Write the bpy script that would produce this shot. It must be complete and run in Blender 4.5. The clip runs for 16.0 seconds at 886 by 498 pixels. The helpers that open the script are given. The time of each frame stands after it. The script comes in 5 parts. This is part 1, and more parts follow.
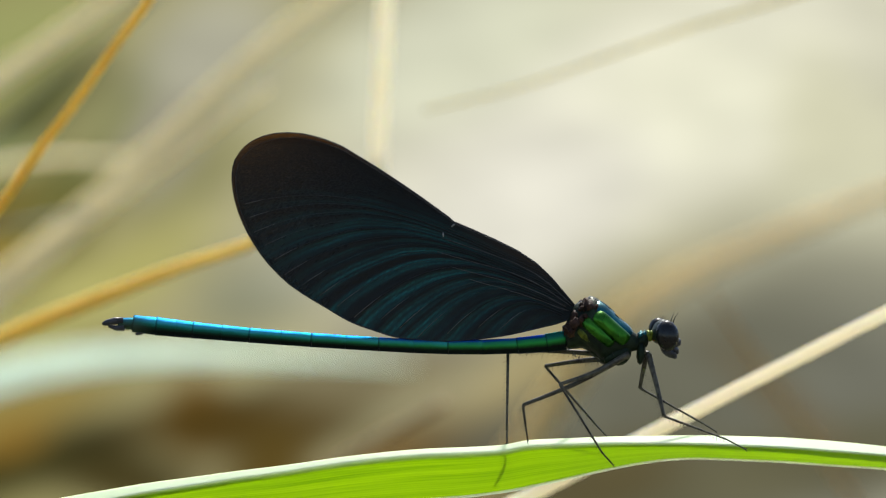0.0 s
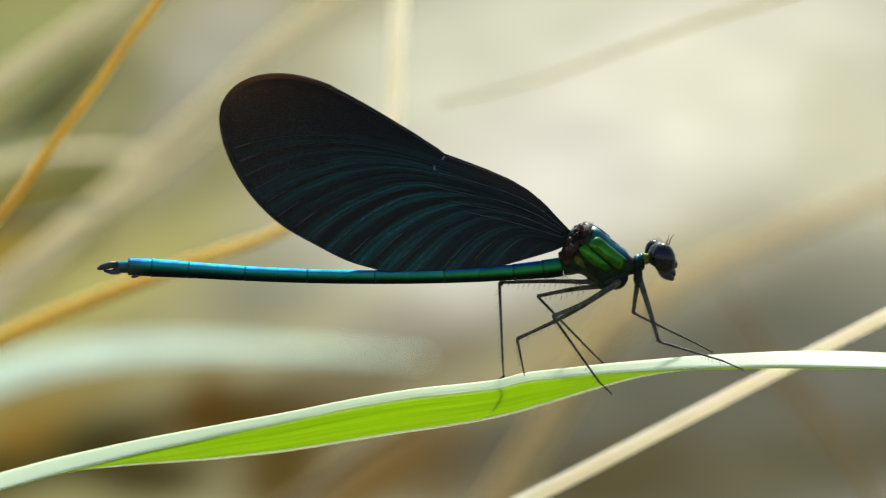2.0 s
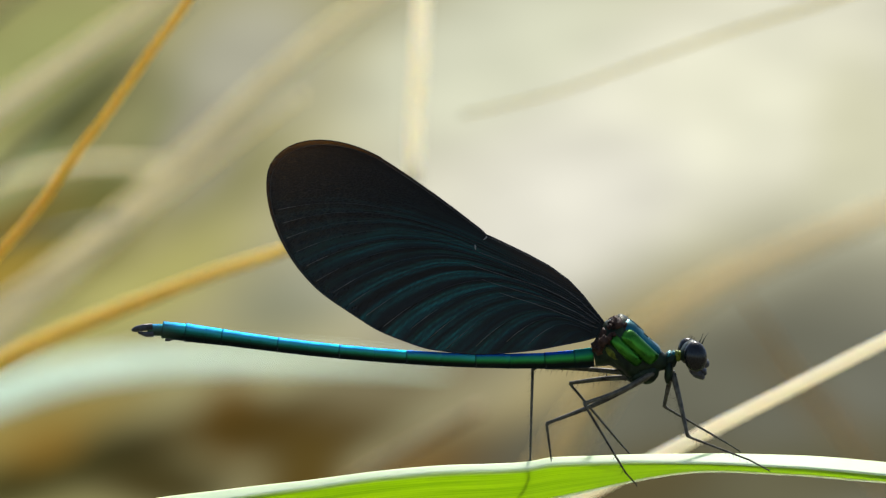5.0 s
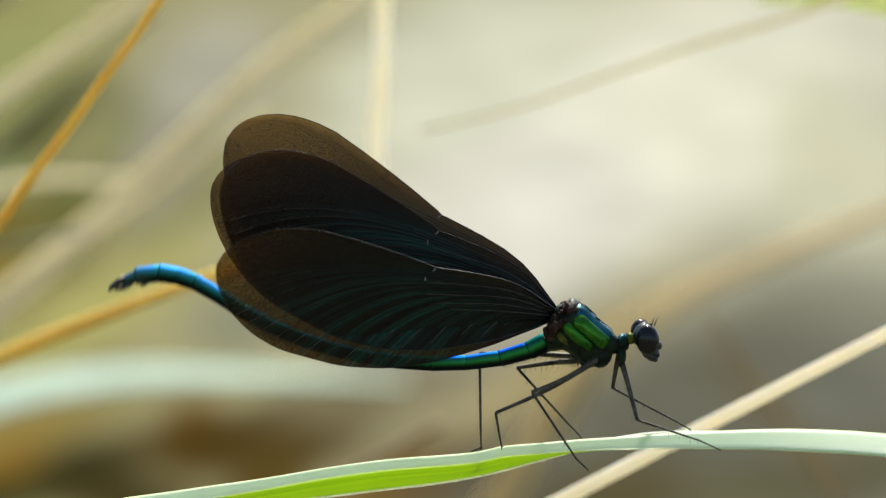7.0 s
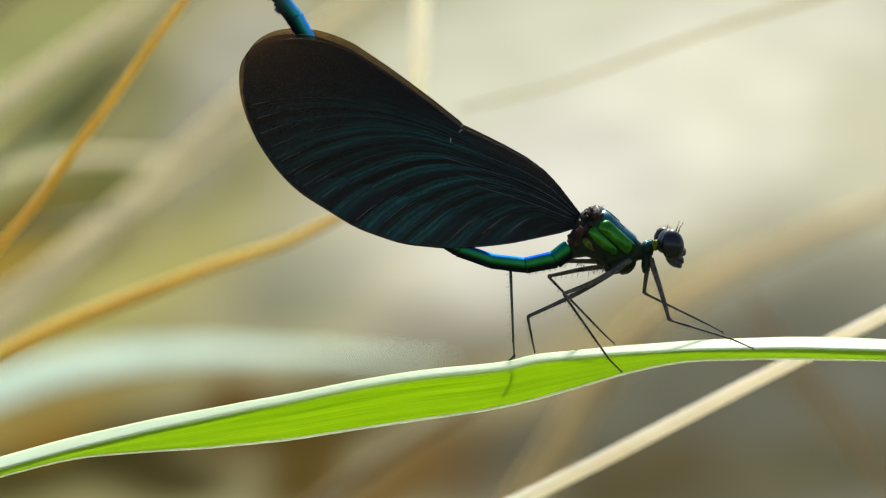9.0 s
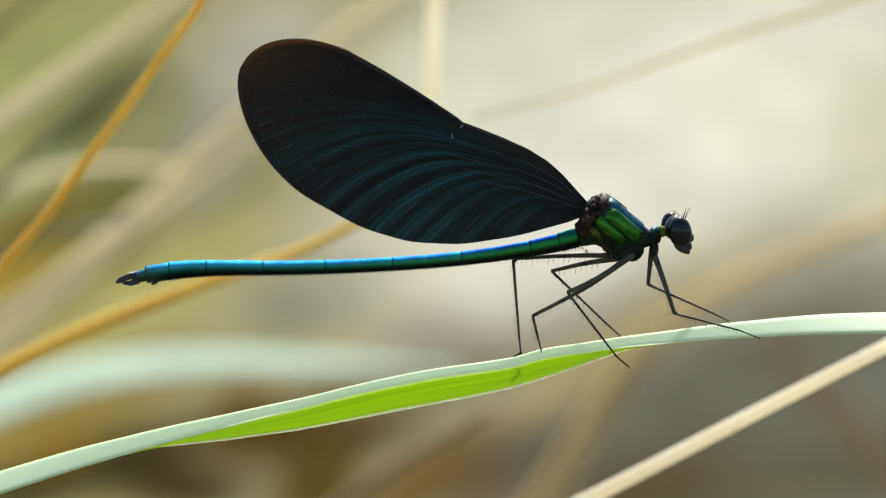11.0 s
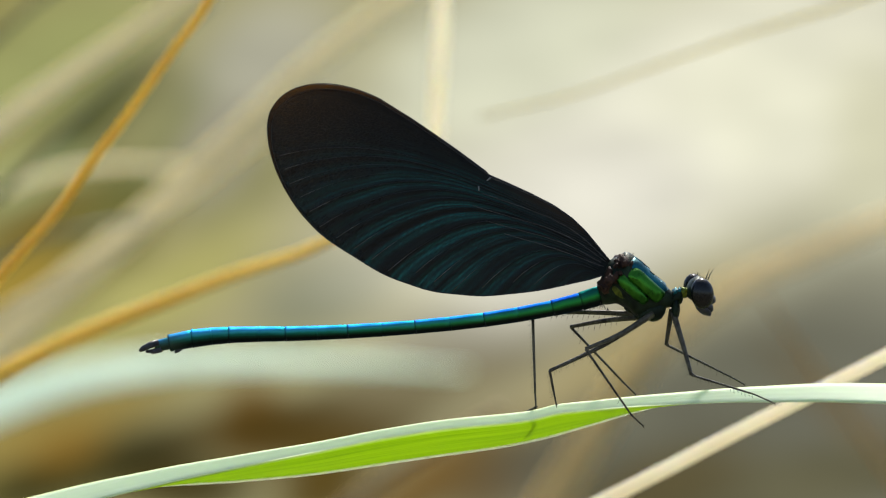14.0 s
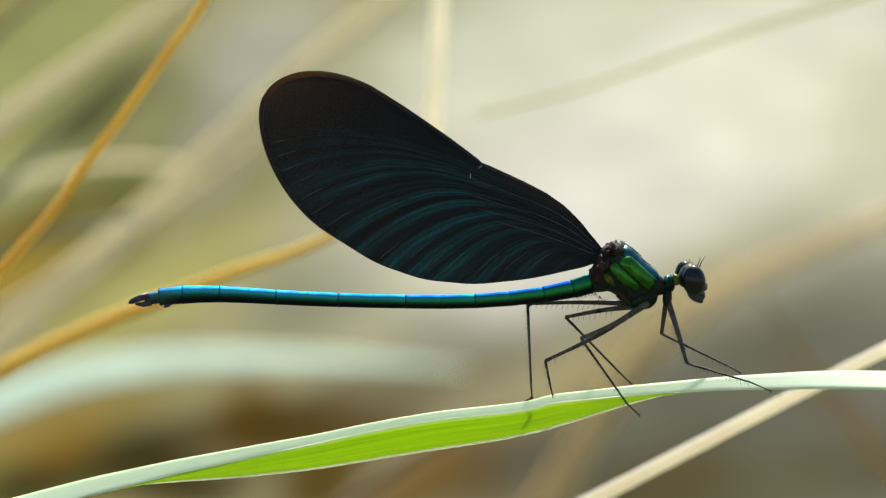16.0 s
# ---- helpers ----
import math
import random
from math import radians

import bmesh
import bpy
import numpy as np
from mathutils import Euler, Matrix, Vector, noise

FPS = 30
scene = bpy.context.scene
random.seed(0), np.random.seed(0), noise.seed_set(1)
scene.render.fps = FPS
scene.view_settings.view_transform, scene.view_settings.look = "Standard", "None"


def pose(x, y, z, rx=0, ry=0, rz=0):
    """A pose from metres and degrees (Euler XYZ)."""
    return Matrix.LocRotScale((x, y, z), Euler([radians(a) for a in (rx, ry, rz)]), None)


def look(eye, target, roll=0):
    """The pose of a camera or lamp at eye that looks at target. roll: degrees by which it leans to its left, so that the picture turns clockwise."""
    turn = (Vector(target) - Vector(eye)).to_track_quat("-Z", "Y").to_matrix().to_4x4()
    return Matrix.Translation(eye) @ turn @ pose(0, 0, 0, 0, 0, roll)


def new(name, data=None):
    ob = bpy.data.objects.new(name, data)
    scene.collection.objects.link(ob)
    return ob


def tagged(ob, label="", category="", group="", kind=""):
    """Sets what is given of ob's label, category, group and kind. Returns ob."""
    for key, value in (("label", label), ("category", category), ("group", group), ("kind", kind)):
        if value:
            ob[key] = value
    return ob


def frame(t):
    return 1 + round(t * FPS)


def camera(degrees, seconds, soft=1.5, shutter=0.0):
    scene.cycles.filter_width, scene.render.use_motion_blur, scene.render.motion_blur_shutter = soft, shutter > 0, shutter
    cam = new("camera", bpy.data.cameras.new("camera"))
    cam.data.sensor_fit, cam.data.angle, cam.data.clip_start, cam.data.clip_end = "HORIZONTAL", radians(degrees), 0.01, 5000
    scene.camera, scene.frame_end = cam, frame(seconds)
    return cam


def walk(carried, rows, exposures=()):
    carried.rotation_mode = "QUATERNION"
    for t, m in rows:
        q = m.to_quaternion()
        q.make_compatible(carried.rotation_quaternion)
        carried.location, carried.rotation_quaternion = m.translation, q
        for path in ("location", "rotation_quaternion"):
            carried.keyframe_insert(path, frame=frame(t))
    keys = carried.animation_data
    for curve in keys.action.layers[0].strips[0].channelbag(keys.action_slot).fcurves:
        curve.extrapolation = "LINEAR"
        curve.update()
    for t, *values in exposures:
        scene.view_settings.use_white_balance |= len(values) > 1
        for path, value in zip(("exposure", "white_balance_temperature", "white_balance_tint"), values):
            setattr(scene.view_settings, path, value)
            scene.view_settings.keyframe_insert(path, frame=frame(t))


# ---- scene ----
# The camera: a long lens on a shaky support beside a stream, a hand high above the bank.
MM = 0.001
EYE = (0.0, -0.42, 0.14)
PAN = [
    (0, -0.575, -0.058), (0.5, -0.62, -0.077), (1, -0.614, -0.077), (1.5, -0.512, -0.102), (2, -0.416, -0.128),
    (2.5, -0.211, -0.051), (3, -0.205, -0.064), (3.5, -0.153, -0.064), (4, -0.051, -0.058), (4.5, -0.109, -0.038),
    (4.7, -0.128, -0.026), (6.8, -0.588, 0.179), (7, -0.607, 0.173), (7.5, -0.543, 0.038), (8, -0.435, -0.07),
    (8.5, -0.313, -0.064), (8.7, -0.224, -0.083), (10.8, -0.051, 0.019), (11, -0.019, 0.019), (12, 0, 0),
    (12.5, 0.019, 0.013), (13, 0.045, 0.032), (13.5, 0.077, 0.038), (14, 0.058, 0.019), (14.5, 0.064, 0.019),
    (15, 0.019, -0.019), (15.5, 0.038, -0.006), (16, 0.032, -0.006),
]
cam = camera(10.0, 16.0, soft=1.2, shutter=0.5)
cam.data.dof.use_dof = True
cam.data.dof.focus_distance = 0.42
cam.data.dof.aperture_fstop = 30.0
walk(cam, [(t, pose(*EYE, 90 + tilt, 0, turn)) for t, turn, tilt in PAN], exposures=[(0.0, 0.75), (16.0, 0.75)])

# Light: a hazy sun behind and above the leaf, and open sky.
SUN_FROM = Vector((0.10, 0.76, 1.0)).normalized()
world = bpy.data.worlds.new("sky")
scene.world = world
world.use_nodes = True
wn = world.node_tree.nodes
sky = wn.new("ShaderNodeTexSky")
sky.sky_type = "NISHITA"
sky.sun_disc = False
sky.sun_elevation = math.asin(SUN_FROM.z)
sky.sun_rotation = math.atan2(SUN_FROM.x, SUN_FROM.y)
wn["Background"].inputs["Strength"].default_value = 0.15
world.node_tree.links.new(sky.outputs["Color"], wn["Background"].inputs["Color"])
sun_data = bpy.data.lights.new("sun", "SUN")
sun_data.energy = 5.0
sun_data.angle = radians(4.0)
sun_data.color = (1.0, 0.95, 0.86)
sun = new("sun", sun_data)
sun.matrix_world = look(SUN_FROM * 3, (0, 0, 0))

from mathutils.bvhtree import BVHTree

# ---- materials ----
def node_material(name):
    m = bpy.data.materials.new(name)
    m.use_nodes = True
    return m, m.node_tree, m.node_tree.nodes, m.node_tree.links


def uv_split(nt, layer):
    uv = nt.nodes.new("ShaderNodeUVMap")
    uv.uv_map = layer
    sep = nt.nodes.new("ShaderNodeSeparateXYZ")
    nt.links.new(uv.outputs["UV"], sep.inputs[0])
    return sep.outputs["X"], sep.outputs["Y"]


def arith(nt, op, a, b=None, c=None, clamp=False):
    n = nt.nodes.new("ShaderNodeMath")
    n.operation = op
    n.use_clamp = clamp
    for i, v in enumerate((a, b, c)):
        if v is None:
            continue
        if isinstance(v, (int, float)):
            n.inputs[i].default_value = v
        else:
            nt.links.new(v, n.inputs[i])
    return n.outputs[0]


def ramp(nt, fac, stops):
    n = nt.nodes.new("ShaderNodeValToRGB")
    el = n.color_ramp.elements
    while len(el) < len(stops):
        el.new(0.5)
    for e, (p, c) in zip(el, stops):
        e.position = p
        e.color = (*c, 1)
    nt.links.new(fac, n.inputs["Fac"])
    return n.outputs["Color"]


def blend(nt, fac, a, b, mode="MIX"):
    n = nt.nodes.new("ShaderNodeMix")
    n.data_type = "RGBA"
    n.blend_type = mode
    for sock, v in ((n.inputs[0], fac), (n.inputs[6], a), (n.inputs[7], b)):
        if isinstance(v, (int, float)):
            sock.default_value = v
        elif isinstance(v, tuple):
            sock.default_value = (*v, 1)
        else:
            nt.links.new(v, sock)
    return n.outputs[2]


def noise_fac(nt, scale, detail=4.0, coord="Object", stretch=(1, 1, 1), turn=0.0):
    tc = nt.nodes.new("ShaderNodeTexCoord")
    mp = nt.nodes.new("ShaderNodeMapping")
    mp.inputs["Scale"].default_value = stretch
    mp.inputs["Rotation"].default_value = (0, radians(turn), 0)
    n = nt.nodes.new("ShaderNodeTexNoise")
    n.inputs["Scale"].default_value = scale
    n.inputs["Detail"].default_value = detail
    nt.links.new(tc.outputs[coord], mp.inputs[0])
    nt.links.new(mp.outputs[0], n.inputs["Vector"])
    return n.outputs["Fac"]


def add_bump(nt, height, shader, strength=0.4, distance=0.0001):
    b = nt.nodes.new("ShaderNodeBump")
    b.inputs["Strength"].default_value = strength
    b.inputs["Distance"].default_value = distance
    nt.links.new(height, b.inputs["Height"])
    nt.links.new(b.outputs[0], shader.inputs["Normal"])


def cuticle(name, dark, light, rough=0.3, metal=0.9, scale=2500.0, coat=0.0, shine=0.28):
    """Insect shell: two close tones mottled at two sizes, fine pitting."""
    m, nt, nodes, links = node_material(name)
    p = nodes["Principled BSDF"]
    big = noise_fac(nt, scale * 0.25, 2.0)
    fine = noise_fac(nt, scale, 5.0)
    fac = arith(nt, "ADD", arith(nt, "MULTIPLY", big, 0.6), arith(nt, "MULTIPLY", fine, 0.4))
    col = ramp(nt, fac, [(0.35, dark), (0.65, light)])
    links.new(col, p.inputs["Base Color"])
    p.inputs["Metallic"].default_value = metal
    links.new(arith(nt, "MULTIPLY_ADD", fine, 0.25, rough - 0.1), p.inputs["Roughness"])
    p.inputs["Coat Weight"].default_value = coat
    p.inputs["Specular IOR Level"].default_value = shine
    p.inputs["Coat Roughness"].default_value = 0.22
    add_bump(nt, fine, p, 0.5, 0.00009)
    return m


def plant(name, dark, light, glow, see_through=0.4, rough=0.5, fibre=900.0, pith=0.0):
    """Leaf or straw: lengthwise fibres, blotches, and light that passes through."""
    m, nt, nodes, links = node_material(name)
    p = nodes["Principled BSDF"]
    u, v = uv_split(nt, "span")
    fib = nt.nodes.new("ShaderNodeTexNoise")
    comb = nt.nodes.new("ShaderNodeCombineXYZ")
    links.new(arith(nt, "MULTIPLY", u, 6.0), comb.inputs[0])
    links.new(arith(nt, "MULTIPLY", v, fibre), comb.inputs[1])
    links.new(comb.outputs[0], fib.inputs["Vector"])
    fib.inputs["Scale"].default_value = 1.0
    fib.inputs["Detail"].default_value = 3.0
    blot = noise_fac(nt, 120.0, 4.0)
    fac = arith(nt, "ADD", arith(nt, "MULTIPLY", fib.outputs["Fac"], 0.5), arith(nt, "MULTIPLY", blot, 0.5))
    col = ramp(nt, fac, [(0.36, dark), (0.64, light)])
    links.new(col, p.inputs["Base Color"])
    p.inputs["Roughness"].default_value = rough
    p.inputs["Subsurface Weight"].default_value = pith
    p.inputs["Subsurface Radius"].default_value = (1.0, 0.8, 0.5)
    p.inputs["Subsurface Scale"].default_value = 0.0012
    add_bump(nt, fib.outputs["Fac"], p, 0.5, 0.0001)
    tr = nodes.new("ShaderNodeBsdfTranslucent")
    links.new(blend(nt, 1.0, col, glow, "MULTIPLY"), tr.inputs["Color"])
    mix = nodes.new("ShaderNodeMixShader")
    mix.inputs[0].default_value = see_through
    links.new(p.outputs[0], mix.inputs[1])
    links.new(tr.outputs[0], mix.inputs[2])
    links.new(mix.outputs[0], nodes["Material Output"].inputs["Surface"])
    return m


def leaf_material():
    """Reed blade: fine ribs, a waxy strip above with sky light painted into its pale colour, lime light through the
    thin blade below.
    """
    m, nt, nodes, links = node_material("green_leaf_blade")
    p = nodes["Principled BSDF"]
    u, v = uv_split(nt, "span")
    rib = arith(nt, "SINE", arith(nt, "MULTIPLY", v, 150.0))
    wide = arith(nt, "SINE", arith(nt, "MULTIPLY", v, 41.0))

    def streaks(along, across, detail):
        comb = nodes.new("ShaderNodeCombineXYZ")
        links.new(arith(nt, "MULTIPLY", u, along), comb.inputs[0])
        links.new(arith(nt, "MULTIPLY", v, across), comb.inputs[1])
        n = nodes.new("ShaderNodeTexNoise")
        n.inputs["Scale"].default_value = 1.0
        n.inputs["Detail"].default_value = detail
        links.new(comb.outputs[0], n.inputs["Vector"])
        return n.outputs["Fac"]
    fine, broad = streaks(30.0, 70.0, 5.0), streaks(14.0, 7.0, 3.0)
    fac = arith(nt, "MULTIPLY_ADD", rib, 0.05, arith(nt, "ADD", arith(nt, "MULTIPLY", fine, 0.6), arith(nt, "MULTIPLY", broad, 0.4)))
    fac = arith(nt, "MULTIPLY_ADD", wide, 0.035, fac)
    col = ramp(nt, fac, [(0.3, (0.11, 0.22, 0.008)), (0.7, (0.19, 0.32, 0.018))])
    # upper strip: wax tone plus painted-in brightness of the sky it faces
    sky_wax = arith(nt, "MULTIPLY_ADD", v, -9.0, 2.45, clamp=True)
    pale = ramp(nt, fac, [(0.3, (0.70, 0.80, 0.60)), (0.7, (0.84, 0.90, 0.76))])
    col = blend(nt, sky_wax, col, pale)
    margin = arith(nt, "GREATER_THAN", arith(nt, "ABSOLUTE", arith(nt, "SUBTRACT", v, 0.5)), 0.486)
    col = blend(nt, margin, col, (0.62, 0.68, 0.42))
    links.new(col, p.inputs["Base Color"])
    p.inputs["Roughness"].default_value = 0.5
    p.inputs["Specular IOR Level"].default_value = 0.4
    add_bump(nt, arith(nt, "ADD", arith(nt, "MULTIPLY", rib, 0.5), fine), p, 0.12, 0.00004)
    tr = nodes.new("ShaderNodeBsdfTranslucent")
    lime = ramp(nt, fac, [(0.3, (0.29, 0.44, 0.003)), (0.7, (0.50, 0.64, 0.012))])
    lime = blend(nt, sky_wax, lime, (0.88, 0.94, 0.76))
    links.new(blend(nt, margin, lime, (0.85, 0.9, 0.6)), tr.inputs["Color"])
    mix = nodes.new("ShaderNodeMixShader")
    mix.inputs[0].default_value = 0.68
    links.new(p.outputs[0], mix.inputs[1])
    links.new(tr.outputs[0], mix.inputs[2])
    thin = nodes.new("ShaderNodeBsdfTransparent")
    thin.inputs["Color"].default_value = (0.92, 1.0, 0.80, 1)
    sheer = nodes.new("ShaderNodeMixShader")
    links.new(arith(nt, "MULTIPLY", sky_wax, 0.10), sheer.inputs[0])
    links.new(mix.outputs[0], sheer.inputs[1])
    links.new(thin.outputs[0], sheer.inputs[2])
    links.new(sheer.outputs[0], nodes["Material Output"].inputs["Surface"])
    return m


def wing_material():
    """Dark smoky membrane: teal sheen painted along the pleats between the veins, brown where single light passes."""
    m, nt, nodes, links = node_material("smoky_wing_membrane")
    p = nodes["Principled BSDF"]
    u, q = uv_split(nt, "span")
    edge, tip = uv_split(nt, "rim")
    comb = nodes.new("ShaderNodeCombineXYZ")
    links.new(arith(nt, "MULTIPLY", u, 90.0), comb.inputs[0])
    links.new(arith(nt, "MULTIPLY", q, 75.0), comb.inputs[1])
    cell = nodes.new("ShaderNodeTexVoronoi")
    cell.feature = "DISTANCE_TO_EDGE"
    cell.inputs["Scale"].default_value = 1.0
    links.new(comb.outputs[0], cell.inputs["Vector"])
    cells = arith(nt, "SMOOTH_MIN", arith(nt, "MULTIPLY", cell.outputs["Distance"], 4.0), 1.0, 0.2)

    def by_vein(scale):
        n = nodes.new("ShaderNodeTexNoise")
        n.noise_dimensions = "1D"
        n.inputs["Scale"].default_value = scale
        n.inputs["Detail"].default_value = 1.0
        links.new(q, n.inputs["W"])
        return n.outputs["Fac"]
    drift = arith(nt, "MULTIPLY_ADD", noise_fac(nt, 110.0, 2.0), 0.05, arith(nt, "MULTIPLY_ADD", by_vein(9.0), 0.09, q))
    wav = arith(nt, "SINE", arith(nt, "MULTIPLY", drift, 88.0))
    pleat = arith(nt, "POWER", arith(nt, "MULTIPLY_ADD", wav, 0.5, 0.5), 0.7)
    pleat = arith(nt, "MULTIPLY", pleat, arith(nt, "MULTIPLY_ADD", by_vein(23.0), 3.2, -0.75, clamp=True))
    fine = arith(nt, "MULTIPLY_ADD", arith(nt, "SINE", arith(nt, "MULTIPLY", drift, 336.0)), 0.30, 0.70)
    grain = arith(nt, "MULTIPLY_ADD", noise_fac(nt, 3800.0, 2.0), 2.2, -0.45, clamp=True)
    patchy = arith(nt, "MULTIPLY_ADD", noise_fac(nt, 190.0, 2.0), 2.4, -0.5, clamp=True)
    pleat = arith(nt, "MULTIPLY", arith(nt, "MULTIPLY", pleat, fine), arith(nt, "MULTIPLY_ADD", patchy, 0.75, 0.25))
    low = arith(nt, "MULTIPLY_ADD", q, -2.0, 2.6, clamp=True)
    near = arith(nt, "MULTIPLY_ADD", u, -1.6, 1.75, clamp=True)
    fac = arith(nt, "MULTIPLY", arith(nt, "MULTIPLY", pleat, low), near, clamp=True)
    fac = arith(nt, "MULTIPLY", fac, arith(nt, "MULTIPLY_ADD", u, 2.6, 0.12, clamp=True))
    fac = arith(nt, "MULTIPLY", fac, arith(nt, "MULTIPLY_ADD", grain, 0.55, 0.45))
    fac = arith(nt, "MULTIPLY", fac, arith(nt, "MULTIPLY_ADD", cells, 0.4, 0.6))
    col = blend(nt, fac, (0.0100, 0.0098, 0.0092), (0.014, 0.090, 0.082))
    base = arith(nt, "MULTIPLY", arith(nt, "MULTIPLY_ADD", u, -3.0, 1.25, clamp=True), arith(nt, "MULTIPLY_ADD", q, 3.0, -2.3, clamp=True))
    col = blend(nt, arith(nt, "MULTIPLY", base, 0.75), col, (0.042, 0.026, 0.016))
    # brown tip pigment, raised to paint in light shining through from behind
    col = blend(nt, arith(nt, "MULTIPLY", arith(nt, "POWER", tip, 7.0), 0.95, clamp=True), col, (0.075, 0.042, 0.020))
    links.new(col, p.inputs["Base Color"])
    p.inputs["Metallic"].default_value = 0.65
    p.inputs["Roughness"].default_value = 0.30
    p.inputs["Specular IOR Level"].default_value = 0.12
    add_bump(nt, arith(nt, "ADD", arith(nt, "ADD", arith(nt, "MULTIPLY", wav, low), cells), grain), p, 0.3, 0.00005)
    clear = nodes.new("ShaderNodeBsdfTransparent")
    clear.inputs["Color"].default_value = (0.78, 0.50, 0.20, 1)
    mix = nodes.new("ShaderNodeMixShader")
    thin = arith(nt, "MULTIPLY_ADD", arith(nt, "POWER", tip, 4.0), 0.42, 0.04)
    rim = arith(nt, "MULTIPLY", arith(nt, "MULTIPLY_ADD", edge, -15.0, arith(nt, "MULTIPLY_ADD", noise_fac(nt, 500.0, 3.0), 0.8, 0.6), clamp=True), arith(nt, "POWER", tip, 3.0))
    thin = arith(nt, "MULTIPLY_ADD", rim, 0.46, thin, clamp=True)
    thin = arith(nt, "MULTIPLY", thin, arith(nt, "MULTIPLY_ADD", cells, 0.6, 0.4))
    links.new(thin, mix.inputs[0])
    links.new(p.outputs[0], mix.inputs[1])
    links.new(clear.outputs[0], mix.inputs[2])
    links.new(mix.outputs[0], nodes["Material Output"].inputs["Surface"])
    return m


def abdomen_material():
    """Structural colour, its angle-bound sheen painted by height: blue along the back, green on the flanks, black
    beneath.
    """
    m, nt, nodes, links = node_material("iridescent_abdomen_shell")
    p = nodes["Principled BSDF"]
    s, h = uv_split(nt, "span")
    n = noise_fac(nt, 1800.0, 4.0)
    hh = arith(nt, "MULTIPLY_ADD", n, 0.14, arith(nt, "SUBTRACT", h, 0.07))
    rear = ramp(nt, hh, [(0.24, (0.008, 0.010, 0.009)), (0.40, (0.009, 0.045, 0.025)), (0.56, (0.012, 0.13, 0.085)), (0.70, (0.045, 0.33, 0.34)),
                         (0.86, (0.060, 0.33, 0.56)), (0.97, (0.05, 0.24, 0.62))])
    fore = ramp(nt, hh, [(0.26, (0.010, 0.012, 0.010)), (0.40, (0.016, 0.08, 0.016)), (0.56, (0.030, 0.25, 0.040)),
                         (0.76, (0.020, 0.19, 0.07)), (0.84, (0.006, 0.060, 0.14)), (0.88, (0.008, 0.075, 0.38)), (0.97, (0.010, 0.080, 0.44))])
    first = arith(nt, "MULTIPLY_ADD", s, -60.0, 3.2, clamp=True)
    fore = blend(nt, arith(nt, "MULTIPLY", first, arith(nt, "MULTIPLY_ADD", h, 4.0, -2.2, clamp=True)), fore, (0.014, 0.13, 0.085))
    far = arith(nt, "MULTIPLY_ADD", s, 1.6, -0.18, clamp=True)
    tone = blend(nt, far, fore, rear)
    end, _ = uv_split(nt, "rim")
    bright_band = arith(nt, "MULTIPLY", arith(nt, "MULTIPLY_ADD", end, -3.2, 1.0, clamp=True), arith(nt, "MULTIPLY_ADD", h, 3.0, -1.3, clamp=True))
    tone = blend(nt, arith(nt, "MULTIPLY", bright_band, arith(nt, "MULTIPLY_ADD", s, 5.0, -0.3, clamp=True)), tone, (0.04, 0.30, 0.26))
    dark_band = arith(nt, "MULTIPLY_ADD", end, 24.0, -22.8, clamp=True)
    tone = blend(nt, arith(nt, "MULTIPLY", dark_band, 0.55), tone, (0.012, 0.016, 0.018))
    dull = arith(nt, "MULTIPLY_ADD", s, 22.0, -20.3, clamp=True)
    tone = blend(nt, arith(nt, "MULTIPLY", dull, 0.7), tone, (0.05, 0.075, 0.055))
    links.new(tone, p.inputs["Base Color"])
    p.inputs["Specular Tint"].default_value = (0.2, 0.5, 0.85, 1)
    p.inputs["Metallic"].default_value = 0.92
    links.new(arith(nt, "MULTIPLY_ADD", n, 0.25, 0.56), p.inputs["Roughness"])
    add_bump(nt, n, p, 0.6, 0.00008)
    return m


def ground_material():
    m, nt, nodes, links = node_material("damp_bank_soil")
    p = nodes["Principled BSDF"]
    a, b = noise_fac(nt, 3.0, 6.0), noise_fac(nt, 60.0, 6.0)
    fac = arith(nt, "ADD", arith(nt, "MULTIPLY", a, 0.5), arith(nt, "MULTIPLY", b, 0.5))
    links.new(ramp(nt, fac, [(0.35, (0.05, 0.045, 0.03)), (0.65, (0.17, 0.15, 0.09))]), p.inputs["Base Color"])
    p.inputs["Roughness"].default_value = 0.9
    add_bump(nt, b, p, 0.8, 0.01)
    return m


